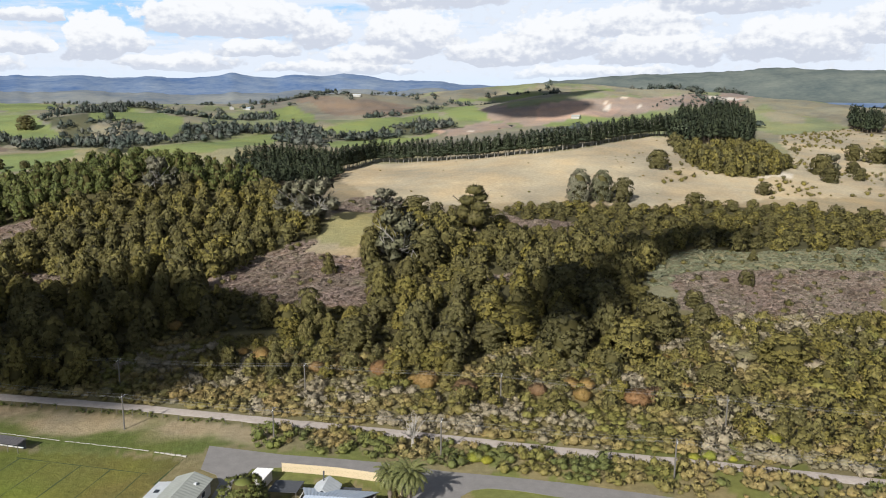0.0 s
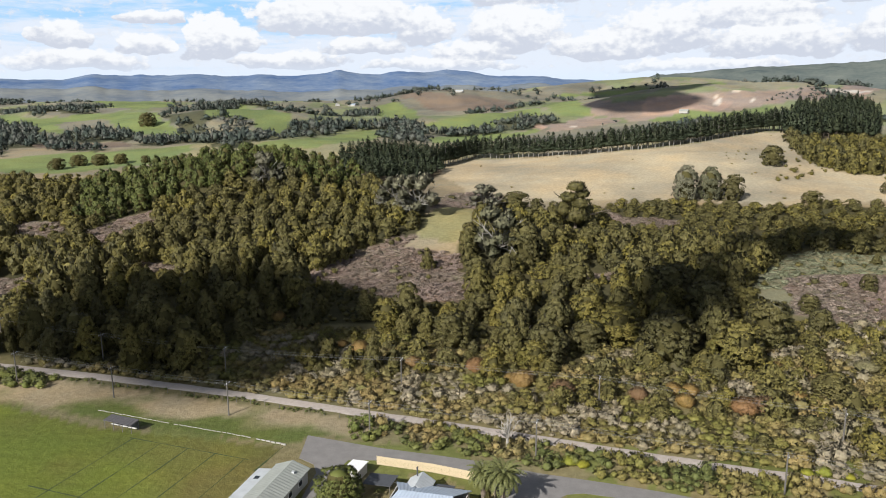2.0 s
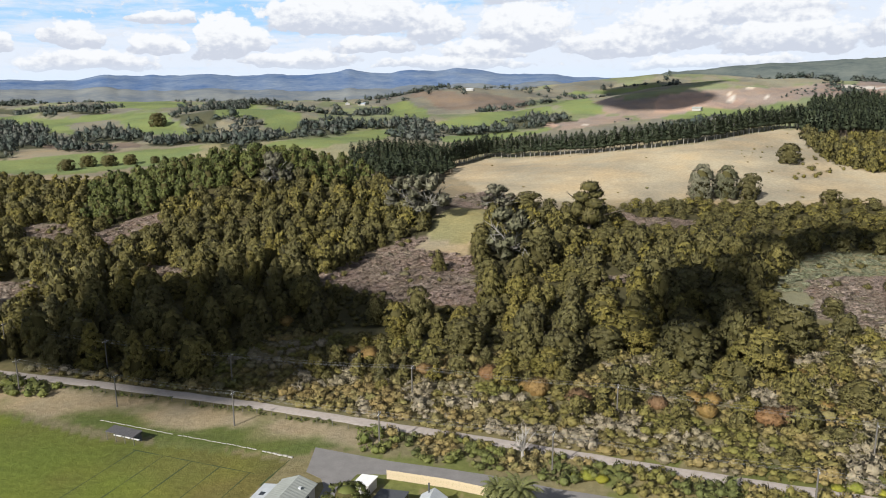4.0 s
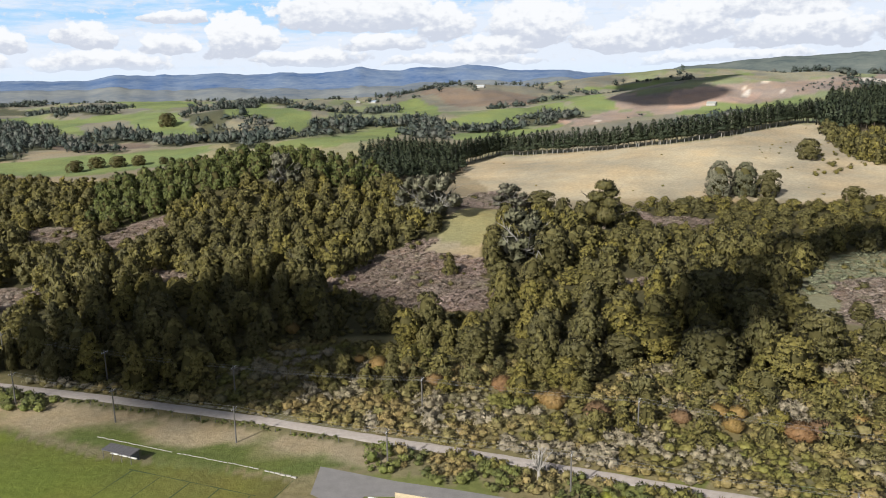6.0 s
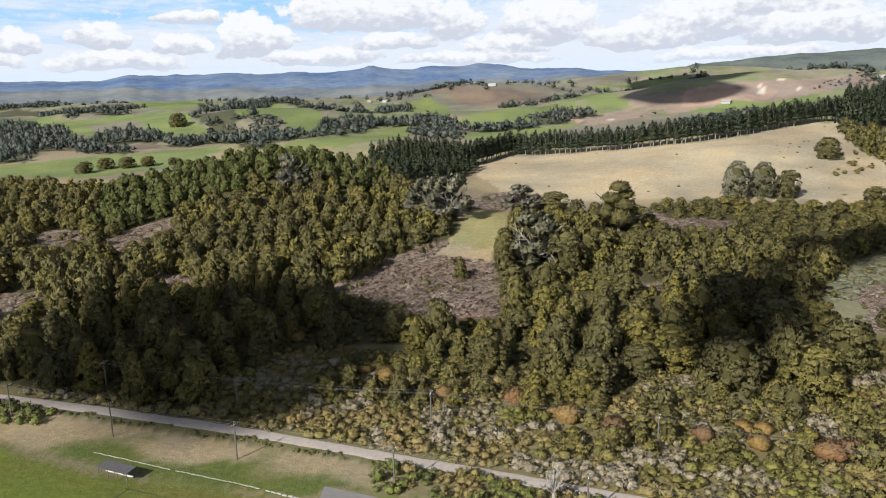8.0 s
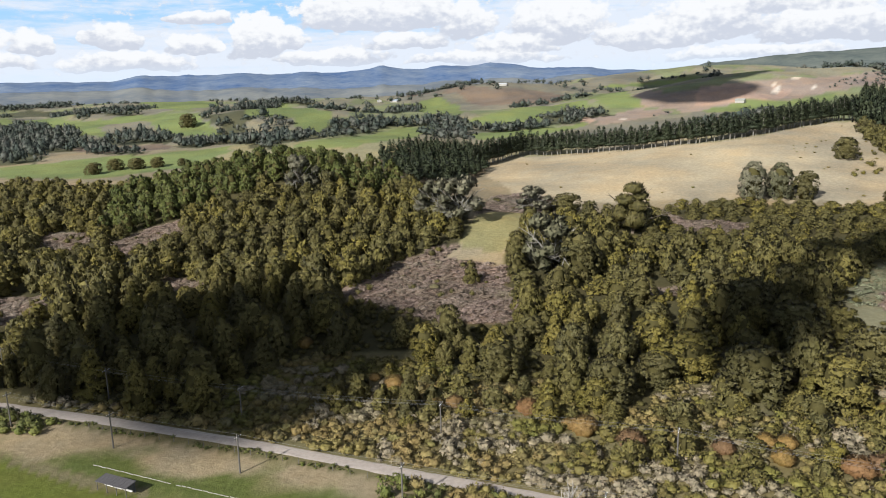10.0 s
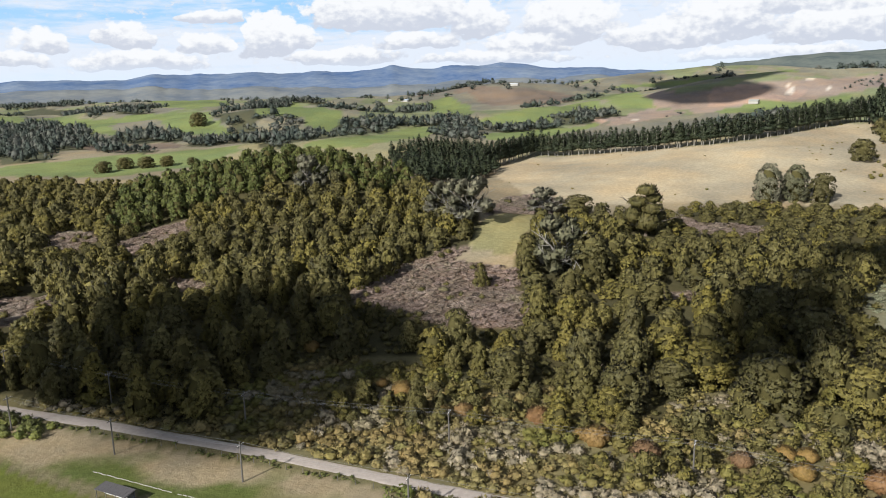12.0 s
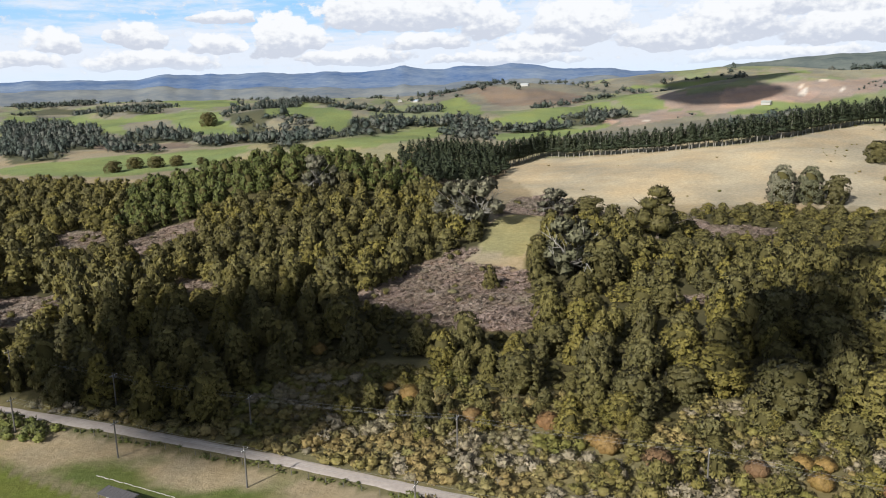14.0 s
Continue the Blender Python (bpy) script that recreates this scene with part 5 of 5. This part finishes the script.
palm(-10.0, 113.6, 4.8, 3.2, "smaller date palm behind the timber fence corner", 6)

# trees and shrubs in the yards
plant(KINDS["garden"], -33.8, 108.2, 7.0, 8.2, 0.4)
plant(KINDS["cone"], -9.0, 112.6, 2.2, 1.8, 0.7, "small clipped green shrub inside the fence corner")


# timber fence
def timber_fence(line, height):
    root = tagged(new("timber_fence"), "new pale pine paling fence along the street", "fence")
    bm = soft_box(0, -0.02, 0.05, 0.138, 0.0, height, 0.004)
    board_mesh = bpy.data.meshes.new("board")
    bm.to_mesh(board_mesh)
    bm.free()
    board_mesh.materials.append(FENCE_WOOD)
    for (ax, ay), (bx, by) in zip(line, line[1:]):
        k = max(round(math.hypot(bx - ax, by - ay) / 2.4), 1)
        turn = math.atan2(by - ay, bx - ax)
        for i in range(k):
            px, py = ax + (bx - ax) * i / k, ay + (by - ay) * i / k
            span = math.hypot(bx - ax, by - ay) / k
            m = Matrix.Translation((px, py, 0)) @ Matrix.Rotation(turn, 4, "Z")
            for j in range(int(span / 0.15)):
                board = part("board", board_mesh, None, root)
                board.matrix_basis = m @ Matrix.Translation((0.07 + j * 0.15, 0, 0.012 * ((j * 7) % 3)))
            for z in (0.35, height - 0.3):
                rail = part("rail", soft_box(0, 0.002, z, span, 0.047, z + 0.09, 0.006), FENCE_WOOD, root)
                rail.matrix_basis = m
            post = part("post", soft_box(-0.05, 0.0, -0.2, 0.05, 0.1, height + 0.05), FENCE_WOOD, root)
            post.matrix_basis = m


timber_fence([(-30.8, 122.7), (-20, 121.2), (-11, 119.0), (-9.2, 117.2), (-8.0, 114.2), (-7.9, 100)], 1.75)


# houses
def gable_roof(bm, x0, x1, y0, y1, eave, top, over=0.4, thick=0.12, hip=0.0, ribs=True):
    """A roof with its ridge along y, with standing ribs of iron down both slopes."""
    mid = (x0 + x1) / 2
    rise = (top - eave) / (mid - x0)
    low = eave - rise * over
    for s, edge in ((-1, x0 - over), (1, x1 + over)):
        a, b = Vector((edge, y0 - over, low)), Vector((edge, y1 + over, low))
        c, d = Vector((mid, y1 + over - hip, top)), Vector((mid, y0 - over + hip, top))
        # one sheet of iron with raised seams, thick at its edges
        k = 2 * max(int((y1 - y0 + 2 * over) / (0.76 if ribs else 50)), 1)
        rows = []
        for i in range(k + 1):
            seam = Vector((0, 0, thick + 0.045 * (i % 2) * ribs))
            rows.append([bm.verts.new(p) for p in (a.lerp(b, i / k), a.lerp(b, i / k) + seam, d.lerp(c, i / k) + seam, d.lerp(c, i / k))])
        for p, q in zip(rows, rows[1:]):
            for j in range(4):
                bm.faces.new((p[j], q[j], q[(j + 1) % 4], p[(j + 1) % 4]))
        bm.faces.new(rows[0])
        bm.faces.new(rows[-1][::-1])
    bmesh.ops.recalc_face_normals(bm, faces=bm.faces)


def walls(bm, x0, x1, y0, y1, eave, top=None, thick=0.2):
    box(bm, x0, y0, -0.1, x0 + thick, y1, eave)
    box(bm, x1 - thick, y0, -0.1, x1, y1, eave)
    for y in (y0, y1 - thick):
        box(bm, x0 + thick, y, -0.1, x1 - thick, y + thick, eave)
        if top:
            v = [bm.verts.new(p) for p in ((x0, y, eave), (x1, y, eave), ((x0 + x1) / 2, y, top), (x0, y + thick, eave), (x1, y + thick, eave), ((x0 + x1) / 2, y + thick, top))]
            bm.faces.new((v[0], v[1], v[2]))
            bm.faces.new((v[5], v[4], v[3]))
            bm.faces.new((v[1], v[4], v[5], v[2]))
            bm.faces.new((v[2], v[5], v[3], v[0]))


def window(parent, x, y, z, w, h, along):
    """A framed window on a wall that runs along x or y."""
    f = part("window", soft_box(-w / 2, -0.05, -h / 2, w / 2, 0.05, h / 2, 0.015), WHITE_PAINT, parent)
    part("pane", soft_box(-w / 2 + 0.08, -0.06, -h / 2 + 0.08, w / 2 - 0.08, 0.06, h / 2 - 0.08, 0.005), GLASS, f)
    f.matrix_basis = Matrix.Translation((x, y, z)) @ Matrix.Rotation(0 if along == "x" else math.pi / 2, 4, "Z")


def place(root, x, y, turn):
    root.matrix_basis = Matrix.Translation((x, y, 0.0)) @ Matrix.Rotation(radians(turn), 4, "Z")


club = tagged(new("house"), "low house with a weathered grey-green iron gable roof", "house")
bm = bmesh.new()
walls(bm, -2.9, 2.9, -16, 0, 2.7, 3.7)
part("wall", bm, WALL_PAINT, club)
bm = bmesh.new()
gable_roof(bm, -2.9, 2.9, -16, 0, 2.7, 3.7)
part("roof", bm, GREEN_ROOF, club)
bm = bmesh.new()
walls(bm, -5.6, -3.0, -14, -1.6, 2.2)
part("lean_to_wall", bm, WHITE_PAINT, club, "white boarded wall")
bm = bmesh.new()
for v in box(bm, -5.9, -14.3, 2.2, -2.95, -1.3, 2.32):
    v.co.z += 0.1 * (v.co.x + 6)
part("lean_to_roof", bm, PALE_ROOF, club, "pale grey iron roof")
skylight = part("skylight", soft_box(-4.9, -5.2, 2.36, -4.0, -4.2, 2.56), GLASS, club, "dark glazed skylight")
part("vent", soft_box(1.4, -3.2, 3.0, 1.9, -2.7, 3.6), PALE_ROOF, club)
for y in (-3, -7, -11):
    window(club, 2.9, y, 1.5, 1.4, 1.1, "y")
window(club, -1.5, 0.0, 1.5, 1.6, 1.1, "x")
place(club, -44.2, 114.6, -6)

home = tagged(new("house"), "house with a blue-grey iron roof behind the fence", "house")
bm = bmesh.new()
walls(bm, -6.2, 6.2, -10, 0, 2.7)
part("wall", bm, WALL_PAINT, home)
bm = bmesh.new()
gable_roof(bm, -5, 5, -6.2, 6.2, 2.7, 4.3, hip=2.0)
bmesh.ops.rotate(bm, verts=bm.verts, matrix=Matrix.Rotation(math.pi / 2, 3, "Z"))
bmesh.ops.translate(bm, verts=bm.verts, vec=(0, -5, 0))
part("roof", bm, BLUE_ROOF, home)
bm = bmesh.new()
walls(bm, -4.4, -0.6, 0.0, 2.2, 2.7, 3.9)
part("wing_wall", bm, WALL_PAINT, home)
bm = bmesh.new()
gable_roof(bm, -4.4, -0.6, -2.0, 2.2, 2.7, 3.9, over=0.35)
part("wing_roof", bm, PALE_ROOF, home, "pale iron gable over the wing")
bm = bmesh.new()
for v in box(bm, -0.3, 0.2, 2.2, 3.2, 2.6, 2.32):
    v.co.z -= 0.12 * v.co.y
part("porch_roof", bm, DARK_IRON, home, "dark iron porch roof")
for x in (0.0, 2.95):
    part("porch_post", soft_box(x - 0.06, 2.35, -0.1, x + 0.06, 2.47, 2.02), WHITE_PAINT, home)
bm = bmesh.new()
add_tube(bm, [Vector((-3.2, 1.5, 3.2)), Vector((-3.2, 1.5, 4.6)), Vector((-3.2, 1.5, 5.3))], [0.13, 0.13, 0.17], 10)
part("flue", bm, DARK_IRON, home, "dark metal stove flue")
window(home, -2.5, 2.2, 1.5, 1.6, 1.1, "x")
window(home, 4.6, 0.0, 1.5, 1.4, 1.1, "x")
place(home, -18.2, 111.2, -5)

garage = tagged(new("garden_shed"), "small garden shed with a flat white roof", "shed")
bm = bmesh.new()
walls(bm, -1.4, 1.4, -3.2, 0, 1.95)
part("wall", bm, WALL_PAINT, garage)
bm = bmesh.new()
for v in box(bm, -1.6, -3.4, 1.95, 1.6, 0.25, 2.05):
    v.co.z += 0.06 * v.co.x
part("roof", bm, WHITE_PAINT, garage)
part("door", soft_box(-1.1, 0.0, 0.0, 1.1, 0.06, 1.85), WHITE_PAINT, garage)
place(garage, -33.2, 119.8, -12)

# added lean-to, in place of dark stripes that look like shadow on a gate
yard_stand_in = tagged(new("carport"), "added dark lean-to standing for a shadowed gate by the garden tree", "shed")
bm = bmesh.new()
for v in box(bm, -2.6, -4.0, 2.1, 2.6, 0, 2.2):
    v.co.z += 0.05 * v.co.x
part("roof", bm, DARK_IRON, yard_stand_in)
for px in (-2.4, 2.4):
    for py in (-3.8, -0.2):
        part("post", soft_box(px - 0.06, py - 0.06, -0.1, px + 0.06, py + 0.06, 2.1 + 0.05 * px), POLE_WOOD, yard_stand_in)
part("rail", soft_box(-2.4, -0.26, 0.9, 2.4, -0.16, 1.0), WHITE_PAINT, yard_stand_in)
place(yard_stand_in, -27.6, 115.4, -8)


# sports field: shelter, edging and drains
shelter = tagged(new("field_shelter"), "long open shelter with a grey iron roof beside the field", "shelter")
bm = bmesh.new()
for v in box(bm, -3.7, -1.25, 1.95, 3.7, 1.25, 2.05):
    v.co.z += 0.12 * v.co.y
for i in range(10):
    for v in box(bm, -3.6 + i * 0.79, -1.25, 2.05, -3.54 + i * 0.79, 1.25, 2.09):
        v.co.z += 0.12 * v.co.y
part("roof", bm, plain("grey_iron", (0.085, 0.08, 0.082), 0.75), shelter)
part("back_wall", soft_box(-3.5, 0.95, 0.0, 3.5, 1.05, 2.0), DARK_IRON, shelter)
for px in (-3.5, -1.17, 1.17, 3.5):
    part("post", soft_box(px - 0.06, -1.1, -0.2, px + 0.06, -0.98, 1.86), POLE_WOOD, shelter)
for px in (-2.3, 0.0, 2.3):
    part("bench", soft_box(px - 1.0, 0.3, 0.4, px + 1.0, 0.75, 0.47), WHITE_PAINT, shelter)
place(shelter, -86.4, 129.9, -13)

edging = tagged(new("field_edging"), "line of whitewashed concrete blocks edging the field", "kerb")
r3 = np.random.default_rng(9)
EDGE = [(-97, 138), (-77, 133.7), (-62, 130.8), (-50.3, 127.8)]
block = soft_box(-0.5, -0.07, -0.1, 0.5, 0.07, 0.09, 0.02)
block_mesh = bpy.data.meshes.new("block")
block.to_mesh(block_mesh)
block.free()
block_mesh.materials.append(STONE)
for (ax, ay), (bx, by) in zip(EDGE, EDGE[1:]):
    k = int(math.hypot(bx - ax, by - ay) / 1.12)
    for i in range(k):
        f = (i + 0.5) / k
        big = 1.0 + 2.2 * np.clip((ax + (bx - ax) * f + 62) / 12, 0, 1) * r3.uniform(0.6, 1.3)
        if r3.uniform() < 0.06:
            continue
        ob = part("block", block_mesh, None, edging)
        ob.matrix_basis = Matrix.Translation((ax + (bx - ax) * f, ay + (by - ay) * f + r3.normal() * 0.05, 0)) @ Matrix.Rotation(math.atan2(by - ay, bx - ax) + r3.normal() * 0.04, 4, "Z") @ Matrix.Diagonal((1, big, big, 1))

DRAINS = [[(-81.8, 126.3), (-90, 78)], [(-75.2, 124.9), (-83, 78)], [(-68.8, 123.7), (-76.5, 78)], [(-62.6, 122.5), (-69.5, 78)], [(-56.1, 121.2), (-62, 78)], [(-82.6, 126.4), (-55.2, 121.0)], [(-90, 106), (-60, 100)]]
for line in DRAINS:
    ribbon("field_drain", line, 0.3, TRENCH, "narrow dark line of slit drain across the turf", 0.012, 0.0, 0.1, 1.5)["category"] = "drain"
# flat dark strip standing for the low boundary at the corner
ribbon("boundary_strip", [(-50.7, 127), (-52.4, 117)], 0.4, TRENCH, "low dark boundary strip at the field's corner", 0.014, 0.0, 0.12, 1.0)["category"] = "turf"

# post-and-wire fence along the gravel road
wire_fence = tagged(new("wire_fence"), "low post-and-wire fence beside the gravel road", "fence")
post_bm = bmesh.new()
add_tube(post_bm, [Vector((0, 0, -0.2)), Vector((0, 0, 0.6)), Vector((0, 0, 1.15))], [0.07, 0.065, 0.06], 6)
post_mesh = bpy.data.meshes.new("post")
post_bm.to_mesh(post_mesh)
post_bm.free()
post_mesh.materials.append(POLE_WOOD)
for x in np.arange(-112, -38, 3.6):
    ob = part("post", post_mesh, None, wire_fence)
    ob.matrix_basis = Matrix.Translation((x, float(road_y(x)) - 4.0, 0))

# grass and weeds along the road's edge
x, y = spread(rng, (-135, 136, -36, 160), 1.0, lambda x, y: (np.abs(y - road_y(x) + 3.3 + 0.8 * np.sin(x * 0.3)) < 0.9) & (rough(x, y, 5, 141) > 0.42))
w = rng.uniform(0.6, 1.5, len(x))
thicket("roadside_weeds", "rank green weeds along the gravel road", "weeds", np.stack([x, y, w * 0.6, w], 1), MOUND_SHAPES, FRESH_LEAF, 22)
x, y = spread(rng, (-150, 148, -118, 172), 2.6, lambda x, y: (y < road_y(x) - 2.4) & (y > road_y(x) - 9 - 0.1 * (x + 150)))
w = rng.uniform(2.0, 4.5, len(x))
thicket("roadside_bushes", "green bushes between field and gravel road", "bushes", np.stack([x, y, w * 0.8, w], 1), MOUND_SHAPES, FRESH_LEAF, 23)


# ---- far farmsteads ----
def farmhouse(x, y, turn, wide, long, roof):
    root = tagged(new("farmhouse"), "small pale farm building among far paddocks", "farm building", "far farmsteads")
    bm = bmesh.new()
    walls(bm, -wide / 2, wide / 2, -long / 2, long / 2, 3.0, 4.8)
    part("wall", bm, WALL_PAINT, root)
    bm = bmesh.new()
    gable_roof(bm, -wide / 2, wide / 2, -long / 2, long / 2, 3.0, 4.8, ribs=False)
    part("roof", bm, roof, root)
    root.matrix_basis = Matrix.Translation((x, y, float(ground_height(x, y)))) @ Matrix.Rotation(radians(turn), 4, "Z")


for x, y, turn, wide, long, roof in [(-395, 1330, 20, 7, 12, PALE_ROOF), (-372, 1345, 70, 6, 14, BLUE_ROOF), (-190, 1420, 80, 7, 14, PALE_ROOF), (-640, 1480, 10, 8, 14, PALE_ROOF), (150, 1010, 60, 6, 11, GREEN_ROOF), (-880, 1250, 50, 7, 13, PALE_ROOF)]:
    farmhouse(x, y, turn, wide, long, roof)


# ---- clouds overhead ----
def cloud(name, cx, cy, blobs, height):
    """A fair-weather cumulus: heaped lobes over a flat base. cx, cy: the middle of its shade on the ground."""
    back = height / math.tan(SUN_ELEVATION)
    way = Vector((SUN_TO[0], SUN_TO[1])).normalized()
    bm = bmesh.new()
    for bx, by, r, tall in blobs:
        bmesh.ops.create_icosphere(bm, subdivisions=3, radius=1, matrix=Matrix.Translation((bx, by, 0)) @ Matrix.Diagonal((r, r, tall, 1)))
    for v in bm.verts:
        p = v.co * 0.06
        v.co += Vector((noise.noise(p), noise.noise(p + Vector((9, 0, 0))), noise.noise(p + Vector((0, 9, 0))))) * 7
        v.co.z = max(v.co.z, -3 + 1.5 * noise.noise(p * 0.7))
    me = bpy.data.meshes.new(name)
    bm.to_mesh(me)
    bm.free()
    me.materials.append(CLOUD)
    me.polygons.foreach_set("use_smooth", np.ones(len(me.polygons), bool))
    ob = new(name, me)
    ob.location = (cx - way.x * back, cy - way.y * back, height)
    return tagged(ob, "white flat-based cumulus cloud", "cloud", "cumulus clouds", kind="structure")


cloud("cloud", -100, 200, [(-8, 12, 36, 18), (22, 10, 30, 14), (-16, -18, 22, 10), (8, -22, 26, 9), (26, -24, 18, 8), (16, -40, 14, 7)], 620)
cloud("cloud", 46, 240, [(0, 0, 18, 10), (-8, -22, 15, 8), (4, 20, 16, 10), (18, 50, 11, 8), (42, 82, 16, 9), (72, 104, 19, 8)], 620)
cloud("cloud", 150, 1400, [(-10, -240, 80, 24), (20, -80, 100, 30), (40, 100, 110, 30), (60, 280, 120, 26), (-70, 20, 70, 20)], 900)
